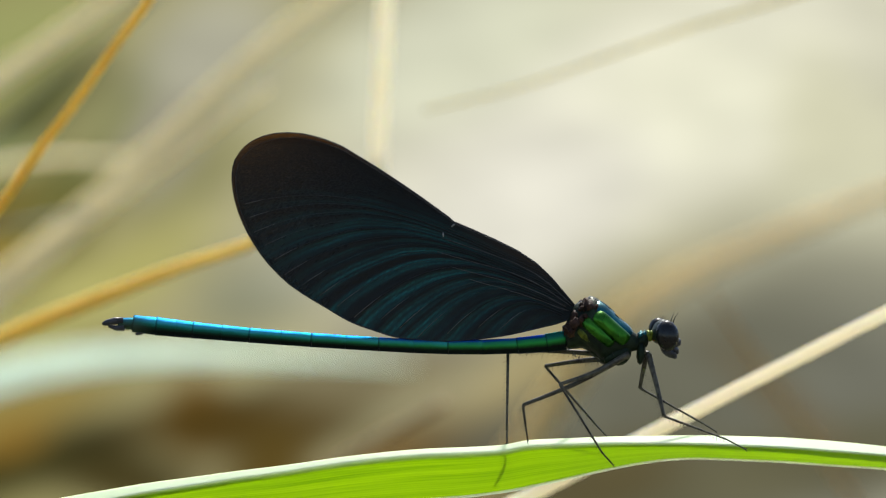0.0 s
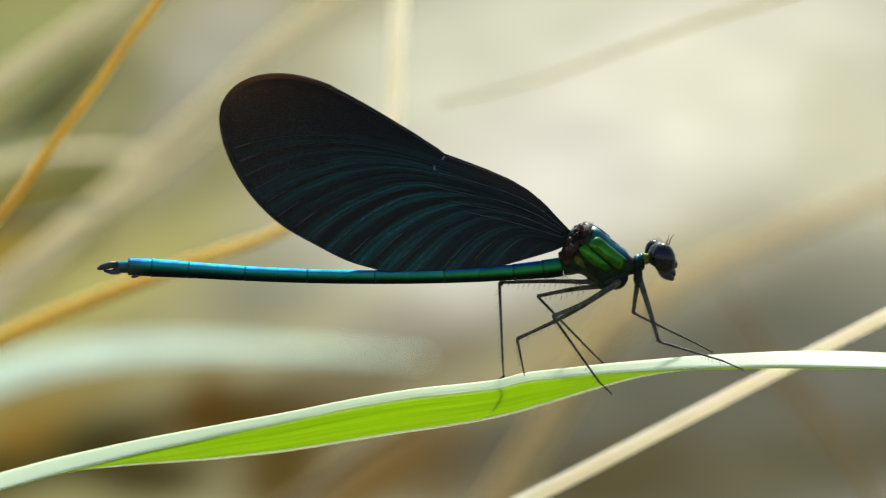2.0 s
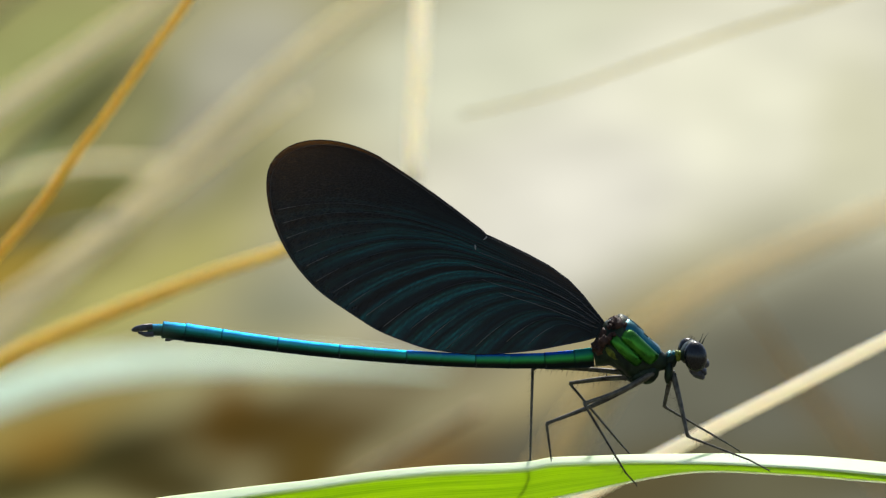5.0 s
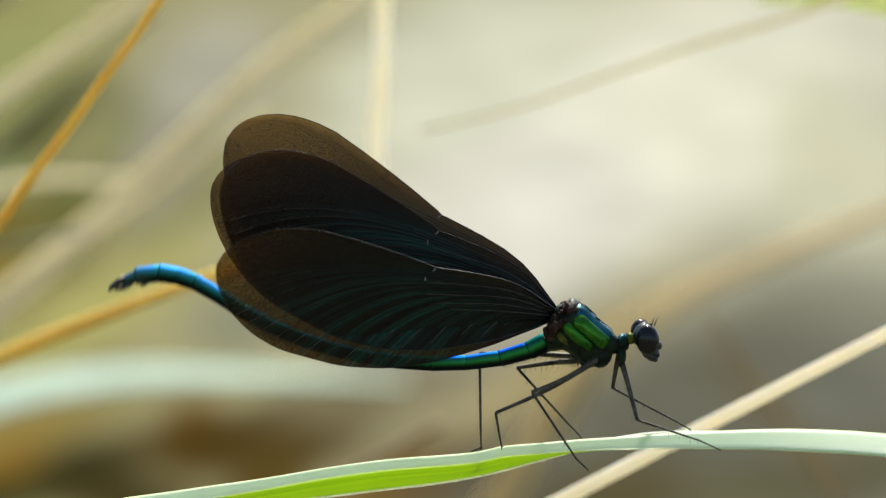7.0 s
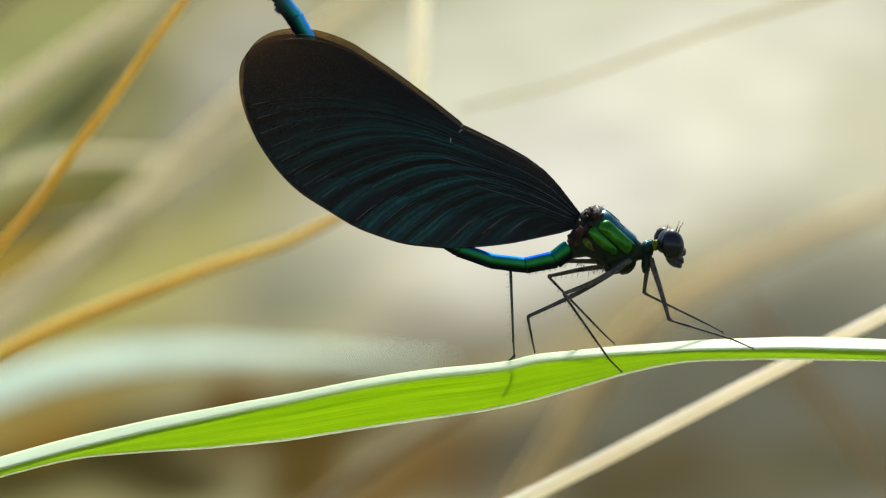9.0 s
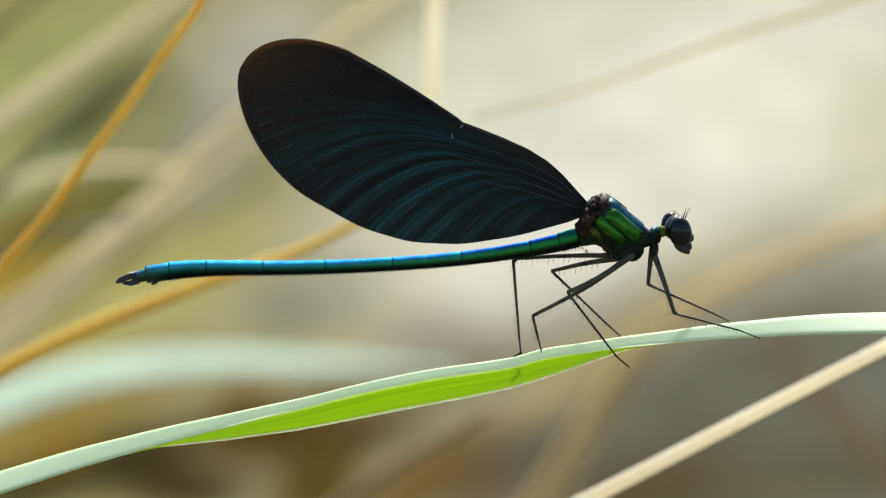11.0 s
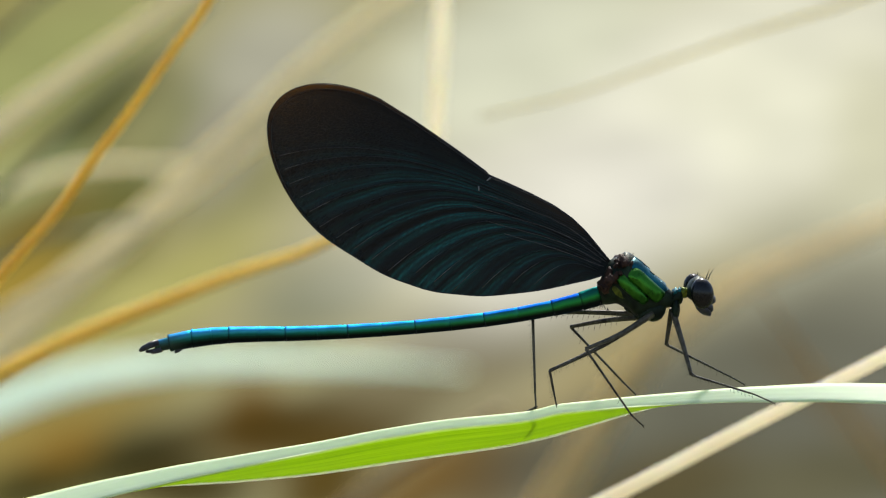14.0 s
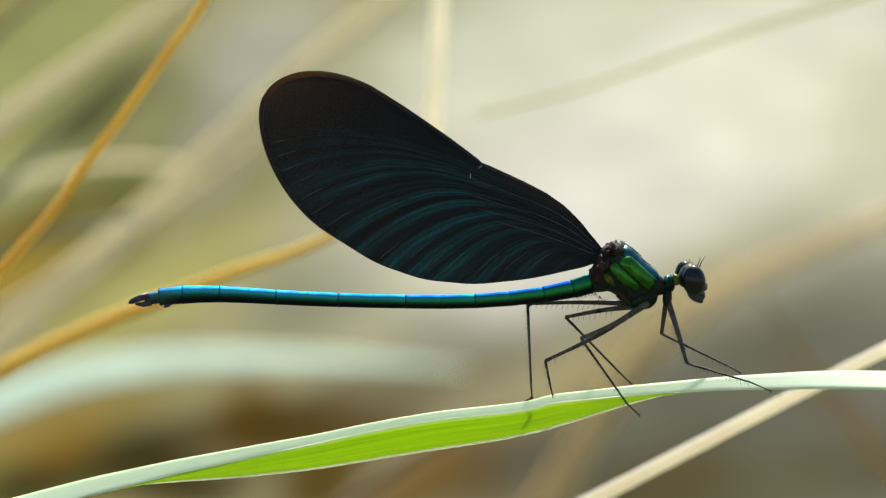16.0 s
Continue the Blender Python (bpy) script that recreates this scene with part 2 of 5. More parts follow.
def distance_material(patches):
    """The far bank and water, self-glowing: daylight painted as broad soft tones laid over one another, each (x, z,
    half length, half width, degrees, colour).
    """
    m, nt, nodes, links = node_material("painted_glow_bank_and_water")
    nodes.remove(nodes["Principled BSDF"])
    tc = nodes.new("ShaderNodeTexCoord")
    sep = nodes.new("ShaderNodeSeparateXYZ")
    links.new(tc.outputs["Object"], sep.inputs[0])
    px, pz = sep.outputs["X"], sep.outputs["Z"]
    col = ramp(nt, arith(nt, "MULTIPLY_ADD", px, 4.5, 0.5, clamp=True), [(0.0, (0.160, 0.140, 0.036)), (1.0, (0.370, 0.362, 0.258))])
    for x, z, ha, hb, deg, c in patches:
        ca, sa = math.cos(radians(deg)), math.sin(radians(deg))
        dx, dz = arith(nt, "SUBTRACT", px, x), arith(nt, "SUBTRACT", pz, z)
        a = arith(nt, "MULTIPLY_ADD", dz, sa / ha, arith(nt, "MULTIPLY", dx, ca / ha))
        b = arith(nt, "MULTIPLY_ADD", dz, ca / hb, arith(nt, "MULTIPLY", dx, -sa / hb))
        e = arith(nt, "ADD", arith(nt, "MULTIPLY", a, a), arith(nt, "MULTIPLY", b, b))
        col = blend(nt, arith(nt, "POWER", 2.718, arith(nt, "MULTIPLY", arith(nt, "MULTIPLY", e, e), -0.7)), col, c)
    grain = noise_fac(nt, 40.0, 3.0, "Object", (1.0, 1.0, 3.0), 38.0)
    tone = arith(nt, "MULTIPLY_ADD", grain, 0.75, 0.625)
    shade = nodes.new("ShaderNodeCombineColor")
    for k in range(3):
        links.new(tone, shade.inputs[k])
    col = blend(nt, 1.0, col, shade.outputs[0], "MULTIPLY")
    # the backdrop gives off its painted daylight; the sun does not light it
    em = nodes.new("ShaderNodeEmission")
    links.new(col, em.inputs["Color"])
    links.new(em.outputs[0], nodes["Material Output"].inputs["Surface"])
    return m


M_LEAF = leaf_material()
M_WING = wing_material()
M_TAIL = abdomen_material()
M_VEIN = cuticle("wing_vein", (0.004, 0.004, 0.005), (0.011, 0.012, 0.013), 0.5, 0.0)
M_RIB = cuticle("grey_brown_main_vein", (0.03, 0.027, 0.024), (0.09, 0.08, 0.07), 0.45, 0.0)
M_NOTCH = cuticle("pale_grey_vein_joint", (0.10, 0.10, 0.095), (0.22, 0.21, 0.20), 0.5, 0.0)
M_BLACK = cuticle("black_green_shell", (0.005, 0.008, 0.005), (0.017, 0.028, 0.014), 0.48, 0.3, shine=0.10)
M_GREEN = cuticle("bright_green_metal_shell", (0.005, 0.036, 0.006), (0.038, 0.150, 0.014), 0.27, 0.9, 1300.0)
M_TEAL = cuticle("teal_blue_metal_shell", (0.005, 0.045, 0.055), (0.014, 0.105, 0.115), 0.36, 0.85)
M_BROWN = cuticle("brown_wing_hinge", (0.011, 0.006, 0.004), (0.054, 0.026, 0.016), 0.65, 0.0, shine=0.12)
M_LEG = cuticle("dark_grey_leg", (0.014, 0.012, 0.009), (0.085, 0.075, 0.053), 0.5, 0.0, 3500.0, shine=0.15)
M_EYE = cuticle("black_compound_eye", (0.003, 0.003, 0.003), (0.008, 0.007, 0.006), 0.5, 0.0, 9000.0, 0.45, 0.02)
M_NECK = cuticle("yellow_green_metal_shell", (0.016, 0.024, 0.004), (0.13, 0.16, 0.016), 0.36, 0.6)
M_TIP = cuticle("dull_black_appendage", (0.012, 0.012, 0.014), (0.05, 0.05, 0.06), 0.5, 0.1)
M_STRAW = plant("cream_dry_straw", (0.86, 0.81, 0.68), (0.98, 0.95, 0.85), (1.0, 0.96, 0.82), 0.62, 0.45, 5.0, 0.8)
M_ORANGE = plant("golden_dry_grass", (0.72, 0.46, 0.04), (0.92, 0.69, 0.12), (1.0, 0.94, 0.5), 0.5, 0.5, 14.0, 0.5)
M_PALE = plant("bleached_reed_leaf", (0.73, 0.65, 0.37), (0.91, 0.83, 0.54), (1.0, 0.97, 0.85), 0.65, 0.6, 20.0)
M_MINT = plant("pale_grey_green_reed_leaf", (0.62, 0.74, 0.61), (0.80, 0.90, 0.78), (0.95, 1.0, 0.9), 0.6, 0.9, 20.0)
M_EDGE = plant("whitish_leaf_edge", (0.88, 0.91, 0.80), (0.95, 0.97, 0.90), (1.0, 1.0, 0.95), 0.6, 0.5, 20.0)
M_GOLD = plant("dull_golden_leaf", (0.60, 0.47, 0.20), (0.78, 0.64, 0.32), (1.0, 0.95, 0.75), 0.6, 0.7, 20.0)
M_TAN = plant("tan_dead_leaf", (0.34, 0.23, 0.08), (0.50, 0.37, 0.16), (1.0, 0.92, 0.7), 0.4, 0.7, 20.0)
M_OLIVE = plant("olive_green_leaf", (0.45, 0.50, 0.11), (0.60, 0.63, 0.17), (0.95, 1.0, 0.5), 0.7, 0.5, 20.0)
M_CREAM = plant("whitish_dry_reed_leaf", (0.80, 0.77, 0.64), (0.92, 0.89, 0.78), (1.0, 0.98, 0.90), 0.48, 0.5, 5.0, 0.8)
# olive grass with the shade put into its dark colour
M_OLIVE_SHADED = plant("olive_grass_painted_shade", (0.060, 0.074, 0.012), (0.105, 0.115, 0.026), (0.95, 1.0, 0.5), 0.3, 0.6, 20.0)
M_DULL = plant("dull_grey_brown_twig", (0.69, 0.65, 0.45), (0.80, 0.76, 0.56), (1.0, 0.95, 0.8), 0.4, 0.7, 20.0)
M_SOIL = ground_material()


# ---- mesh helpers ----
def make(name, verts, faces, material, parent=None, label="", uvs=None, rims=None, smooth=True):
    """Links one mesh; uvs and rims give one pair for each vertex."""
    me = bpy.data.meshes.new(name)
    me.from_pydata(verts, [], faces)
    for layer, vals in (("span", uvs), ("rim", rims)):
        if vals is not None:
            lay = me.uv_layers.new(name=layer)
            for loop in me.loops:
                lay.data[loop.index].uv = vals[loop.vertex_index]
    me.materials.append(material)
    for f in me.polygons:
        f.use_smooth = smooth
    ob = new(name, me)
    ob.parent = parent
    if label:
        ob["label"] = label
    return ob


def tube_data(path, radii, sides=10, flat=1.0, start=0):
    """A closed round tube along a path; flat squeezes it in y."""
    vs, fs, uvs = [], [], []
    pts = [Vector(p) for p in path]
    n = len(pts)
    for i, p in enumerate(pts):
        d = (pts[min(i + 1, n - 1)] - pts[max(i - 1, 0)]).normalized()
        side = Vector((0, 1, 0))
        up = d.cross(side)
        up = up.normalized() if up.length > 1e-6 else Vector((0, 0, 1))
        side = up.cross(d).normalized()
        for k in range(sides):
            a = 2 * math.pi * k / sides
            vs.append(p + radii[i] * (up * math.cos(a) + side * (math.sin(a) * flat)))
            uvs.append((i / max(1, n - 1), 0.5 + 0.5 * math.cos(a)))
    for i in range(n - 1):
        for k in range(sides):
            a, b = start + i * sides + k, start + i * sides + (k + 1) % sides
            fs.append((a, b, b + sides, a + sides))
    fs.append(tuple(start + k for k in range(sides))[::-1])
    fs.append(tuple(start + (n - 1) * sides + k for k in range(sides)))
    return vs, fs, uvs


def tubes(name, parts, material, parent=None, label="", sides=10):
    vs, fs, uvs = [], [], []
    for path, radii in parts:
        v, f, u = tube_data(path, radii, sides, start=len(vs))
        vs, fs, uvs = vs + v, fs + f, uvs + u
    return make(name, vs, fs, material, parent, label, uvs)


def spline(points, count):
    """Points on a smooth curve through the given ones, however they are spaced."""
    p = [Vector(a) for a in points]
    n = len(p)
    if n == 2:
        return [p[0].lerp(p[1], i / (count - 1)) for i in range(count)]
    t = [0.0]
    for a, b in zip(p, p[1:]):
        t.append(t[-1] + (b - a).length)
    tan = []
    for i in range(n):
        if 0 < i < n - 1:
            h0, h1 = t[i] - t[i - 1], t[i + 1] - t[i]
            tan.append(((p[i] - p[i - 1]) / h0 * h1 + (p[i + 1] - p[i]) / h1 * h0) / (h0 + h1))
        elif i == 0:
            tan.append((p[1] - p[0]) / (t[1] - t[0]))
        else:
            tan.append((p[-1] - p[-2]) / (t[-1] - t[-2]))
    out = []
    for i in range(count):
        d = t[-1] * i / (count - 1)
        k = max(0, min(n - 2, sum(1 for a in t if a <= d) - 1))
        h = t[k + 1] - t[k]
        f = (d - t[k]) / h
        out.append((2 * f ** 3 - 3 * f * f + 1) * p[k] + (f ** 3 - 2 * f * f + f) * h * tan[k]
                   + (3 * f * f - 2 * f ** 3) * p[k + 1] + (f ** 3 - f * f) * h * tan[k + 1])
    return out


def blob_data(centre, radii, turn=0.0, lump=0.0, power=2.0, rings=14, sides=20, start=0, seed=0.0):
    """An egg or, with a higher power, a boxier pillow; turn: degrees nose down about y."""
    vs, fs = [], []
    rot = Matrix.Rotation(radians(turn), 3, "Y")

    def soft(v):
        return math.copysign(abs(v) ** (2 / power), v)
    for i in range(rings + 1):
        th = math.pi * i / rings
        for k in range(sides):
            a = 2 * math.pi * k / sides
            d = Vector((soft(math.cos(th)), soft(math.sin(th)) * soft(math.cos(a)), soft(math.sin(th)) * soft(math.sin(a))))
            if lump:
                d *= 1 + lump * noise.noise(d * 2.5 + Vector((seed, seed, seed)))
            vs.append(Vector(centre) + rot @ Vector((d.x * radii[0], d.y * radii[1], d.z * radii[2])))
    for i in range(rings):
        for k in range(sides):
            a, b = start + i * sides + k, start + i * sides + (k + 1) % sides
            fs.append((a, b, b + sides, a + sides))
    return vs, fs


def blobs(name, items, material, parent, label=""):
    vs, fs = [], []
    for it in items:
        v, f = blob_data(start=len(vs), **it)
        vs, fs = vs + v, fs + f
    vs = [v * MM for v in vs]
    return make(name, vs, fs, material, parent, label)


def mm(*points):
    return [Vector(p) * MM for p in points]


# ---- the setting ----
def ground():
    vs, fs = [], []
    n = 60
    for i in range(n + 1):
        for j in range(n + 1):
            x, y = ((2 * a / n - 1) for a in (i, j))
            x, y = 200 * x * abs(x) ** 2, 200 * y * abs(y) ** 2
            vs.append((x, y, -0.004 + 0.004 * noise.noise(Vector((x * 6, y * 6, 0)))))
    for i in range(n):
        for j in range(n):
            a = i * (n + 1) + j
            fs.append((a, a + n + 1, a + n + 2, a + 1))
    ob = make("ground", vs, fs, M_SOIL)
    tagged(ob, "damp brown soil of a stream bank", "ground", kind="structure")


def backdrop():
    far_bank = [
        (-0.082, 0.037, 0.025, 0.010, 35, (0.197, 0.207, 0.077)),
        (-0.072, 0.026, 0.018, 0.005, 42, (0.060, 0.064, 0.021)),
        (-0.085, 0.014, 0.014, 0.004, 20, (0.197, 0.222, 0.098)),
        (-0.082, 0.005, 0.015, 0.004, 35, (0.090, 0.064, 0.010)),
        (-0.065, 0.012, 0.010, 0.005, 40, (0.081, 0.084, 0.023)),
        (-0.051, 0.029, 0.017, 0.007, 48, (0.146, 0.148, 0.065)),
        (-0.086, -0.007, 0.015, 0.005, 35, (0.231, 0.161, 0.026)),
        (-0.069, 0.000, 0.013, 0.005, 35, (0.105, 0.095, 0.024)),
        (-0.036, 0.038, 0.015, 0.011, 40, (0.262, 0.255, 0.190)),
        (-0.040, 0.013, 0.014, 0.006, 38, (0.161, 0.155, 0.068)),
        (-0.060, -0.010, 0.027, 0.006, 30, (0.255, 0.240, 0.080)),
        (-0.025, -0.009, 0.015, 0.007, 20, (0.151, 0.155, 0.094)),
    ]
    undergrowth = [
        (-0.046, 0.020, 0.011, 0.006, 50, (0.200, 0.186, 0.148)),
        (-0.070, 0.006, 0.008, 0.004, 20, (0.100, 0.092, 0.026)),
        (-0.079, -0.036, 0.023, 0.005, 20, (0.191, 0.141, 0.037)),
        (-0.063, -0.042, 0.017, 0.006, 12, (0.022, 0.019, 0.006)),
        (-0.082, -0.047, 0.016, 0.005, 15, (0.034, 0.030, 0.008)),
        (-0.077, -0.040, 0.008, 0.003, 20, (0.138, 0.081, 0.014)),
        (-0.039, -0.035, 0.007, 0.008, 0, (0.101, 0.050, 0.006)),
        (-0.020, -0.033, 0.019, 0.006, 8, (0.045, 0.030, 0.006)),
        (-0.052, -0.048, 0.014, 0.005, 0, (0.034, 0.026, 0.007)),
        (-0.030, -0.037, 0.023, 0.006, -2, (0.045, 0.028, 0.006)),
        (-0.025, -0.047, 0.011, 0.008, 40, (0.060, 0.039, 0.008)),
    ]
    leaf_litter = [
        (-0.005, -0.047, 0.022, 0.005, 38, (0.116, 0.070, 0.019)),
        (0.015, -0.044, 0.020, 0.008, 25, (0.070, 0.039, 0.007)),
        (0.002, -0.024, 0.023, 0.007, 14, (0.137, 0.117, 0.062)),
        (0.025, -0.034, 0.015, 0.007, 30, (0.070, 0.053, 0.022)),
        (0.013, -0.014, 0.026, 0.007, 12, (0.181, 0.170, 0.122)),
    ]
    # bright light off the water is painted in as pale tones
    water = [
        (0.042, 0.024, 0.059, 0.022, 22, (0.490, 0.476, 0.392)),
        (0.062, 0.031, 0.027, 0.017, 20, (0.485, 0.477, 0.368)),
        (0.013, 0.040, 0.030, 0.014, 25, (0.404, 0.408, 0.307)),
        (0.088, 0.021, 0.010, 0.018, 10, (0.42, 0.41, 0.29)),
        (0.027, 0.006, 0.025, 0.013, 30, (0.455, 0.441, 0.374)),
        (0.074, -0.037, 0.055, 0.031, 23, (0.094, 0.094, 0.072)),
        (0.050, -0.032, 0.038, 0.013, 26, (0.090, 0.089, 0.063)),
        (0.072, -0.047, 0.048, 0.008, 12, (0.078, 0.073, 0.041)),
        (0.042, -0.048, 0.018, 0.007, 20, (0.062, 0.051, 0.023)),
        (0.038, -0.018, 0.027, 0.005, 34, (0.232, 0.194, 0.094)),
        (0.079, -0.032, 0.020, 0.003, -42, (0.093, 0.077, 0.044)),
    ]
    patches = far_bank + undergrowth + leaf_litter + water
    n = 40
    vs, fs = [], []
    for i in range(n + 1):
        for j in range(n + 1):
            vs.append((4.4 * (i / n - 0.5), 0.25 * ((i / n - 0.5) * 2) ** 2 * -1, -0.145 + 0.27 * j / n))
    for i in range(n):
        for j in range(n):
            a = i * (n + 1) + j
            fs.append((a, a + n + 1, a + n + 2, a + 1))
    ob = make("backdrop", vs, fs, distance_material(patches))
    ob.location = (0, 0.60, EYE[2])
    tagged(ob, "far stream bank and water, far out of focus, its daylight painted in and glowing", "backdrop", kind="structure")


# ---- grasses behind the leaf ----
def blade(name, points, width, thick, material, label, taper=(0.6, 0.3), twist=(50, 50), count=70, category="grass blade", group="", rib=True):
    """A grass leaf or stalk with a lens-shaped section; points in mm; its origin at its first point."""
    path = spline([Vector(p) * MM for p in points], count)
    origin = path[0].copy()
    vs, fs, uvs = [], [], []
    sides = 10
    for i, p in enumerate(path):
        f = i / (count - 1)
        d = (path[min(i + 1, count - 1)] - path[max(i - 1, 0)]).normalized()
        up = d.cross(Vector((0, 1, 0))).normalized()
        side = up.cross(d).normalized()
        ang = radians(twist[0] + (twist[1] - twist[0]) * f)
        across = up * math.sin(ang) + side * math.cos(ang)
        out = d.cross(across).normalized()
        e0 = taper[0] + (1 - taper[0]) * min(1, f / 0.35)
        e1 = taper[1] + (1 - taper[1]) * min(1, (1 - f) / 0.4)
        w = width * 0.5 * MM * min(e0, e1)
        th = thick * 0.5 * MM * min(e0, e1)
        for k in range(sides):
            a = 2 * math.pi * k / sides
            vs.append(p - origin + across * (w * math.cos(a)) + out * (th * math.sin(a)))
            uvs.append((f, 0.5 + 0.5 * math.cos(a)))
    for i in range(count - 1):
        for k in range(sides):
            a, b = i * sides + k, i * sides + (k + 1) % sides
            fs.append((a, b, b + sides, a + sides))
    fs.append(tuple(range(sides))[::-1])
    fs.append(tuple((count - 1) * sides + k for k in range(sides)))
    ob = make(name, vs, fs, material, None, "", uvs)
    ob.location = origin
    if not rib:
        tagged(ob, label, category, group)
        return ob
    ridge = [v - Vector((0, 0.42 * thick * MM, 0)) for v in (p - origin for p in path)]
    tubes("midrib", [(ridge, [0.16 * thick * MM * min(1, 0.4 + 2 * (1 - i / count)) for i in range(count)])], material, ob, "", 6)
    tagged(ob, label, category, group)
    return ob


# ---- the leaf on which the damselfly sits ----
def leaf_section(x):
    """How far the blade is turned at x mm: degrees of its lower face to the level."""
    turned = 21.8 - (0.040 if x < -9 else 0.059) * (x + 9.0) ** 2
    flat = -7.0 if x < -9 else -5.0
    return flat + 4.0 * math.log(1 + math.exp((turned - flat) / 4.0))


def leaf_strip(x):
    """Width in mm and steepness in degrees of the blade's pale upper strip at x mm."""
    f = min(1.0, max(0.0, (abs(x + 6.0) - 7.0) / 34.0))
    f = f * f * (1.6 - 0.6 * f)
    return 1.12 + 3.0 * f, 42.0 - 16.0 * f


def leaf_blade():
    vs, fs, uvs = [], [], []
    xs = list(np.arange(-212.0, 76.1, 0.6))
    prof = []
    for k in range(7):
        prof.append(("u", 1 - k / 6.0))
    for k in range(1, 17):
        prof.append(("l", k / 16.0))
    n = len(prof)
    for x in xs:
        z0 = 0.1 * x - (0.00205 if x < 0 else 0.0024) * x * x
        z0 += 0.28 * math.exp(-((x + 10.0) / 7.0) ** 2)
        step = 0.40 / (1 + math.exp(-(x - 0.7) * 1.9)) * math.exp(-max(0, x - 1) / 60.0) if x > -8 else 0.0
        z0 += step
        z0 += 0.03 * math.sin(x * 0.13) + 0.012 * math.sin(x * 0.83 + 1)
        a = leaf_section(x)
        taper = min(1.0, (76.5 - x) / 50.0) ** 0.7 * min(1.0, 0.35 + (x + 212) / 120.0)
        broad, steep = leaf_strip(x)
        wu, wl = broad * taper, 6.3 * taper
        gu, gl = radians(steep), radians(a)
        for side in (0, 1):
            for kind, t in prof:
                if kind == "u":
                    y, z = wu * t * math.cos(gu), wu * t * math.sin(gu)
                    nrm = Vector((0, -math.sin(gu), math.cos(gu)))
                else:
                    y, z = wl * t * math.cos(gl), -wl * t * math.sin(gl)
                    nrm = Vector((0, -math.sin(gl), -math.cos(gl)))
                    z += 0.25 * math.sin(math.pi * t) * taper * -0.6
                    z += 0.02 * math.sin(t * 44) * taper - step * t * math.exp(-max(0, x - 1) / 5.0)
                if t == 0:
                    nrm = Vector((0, -1, 0.2)).normalized()
                    y += 0.06
                v = t * wl if kind == "l" else -t * 1.42 * taper
                off = nrm * (-0.10 * side)
                vs.append(Vector((x, y + off.y, z0 + z + off.z)) * MM)
                uvs.append(((x + 212) / 288, 0.188 + v / taper / 7.76))
    m2 = 2 * n
    for i in range(len(xs) - 1):
        for k in range(n - 1):
            a = i * m2 + k
            fs.append((a, a + 1, a + 1 + m2, a + m2))
            a += n
            fs.append((a, a + m2, a + 1 + m2, a + 1))
        for k in (0, n - 1):
            a = i * m2 + k
            fs.append((a, a + m2, a + m2 + n, a + n) if k == 0 else (a, a + n, a + m2 + n, a + m2))
    last = (len(xs) - 1) * m2
    for k in range(n - 1):
        fs.append((k, k + n, k + n + 1, k + 1))
        fs.append((last + k, last + k + 1, last + k + n + 1, last + k + n))
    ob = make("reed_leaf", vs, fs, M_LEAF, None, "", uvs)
    for edge, thick in ((n - 1, 0.21),):
        line = [vs[i * m2 + edge].lerp(vs[i * m2 + n + edge], 0.5) for i in range(0, len(xs), 2)]
        tubes("leaf_margin", [(line, [thick * MM] * len(line))], M_EDGE, ob, "thin whitish margin of the leaf", 6)
    tagged(ob, "long bright green reed leaf arching up, lit through from behind", "leaf")
    return ob


# ---- the damselfly, mm from the middle of its thorax: x to the head, z up ----
SEGMENTS = [1.45, 2.48, 5.76, 5.76, 5.62, 5.16, 4.69, 3.05, 1.92, 1.20]
TAIL_BASE = (-1.87, -0.55)
HINGE = (-0.94, 1.64)


# the long rings bend a little, so each is built as two rigid halves: ring, start and end of the piece
PIECES = [(i, a, b) for i in range(10) for a, b in (((0.0, 0.5), (0.5, 1.0)) if SEGMENTS[i] > 3 else ((0.0, 1.0),))]


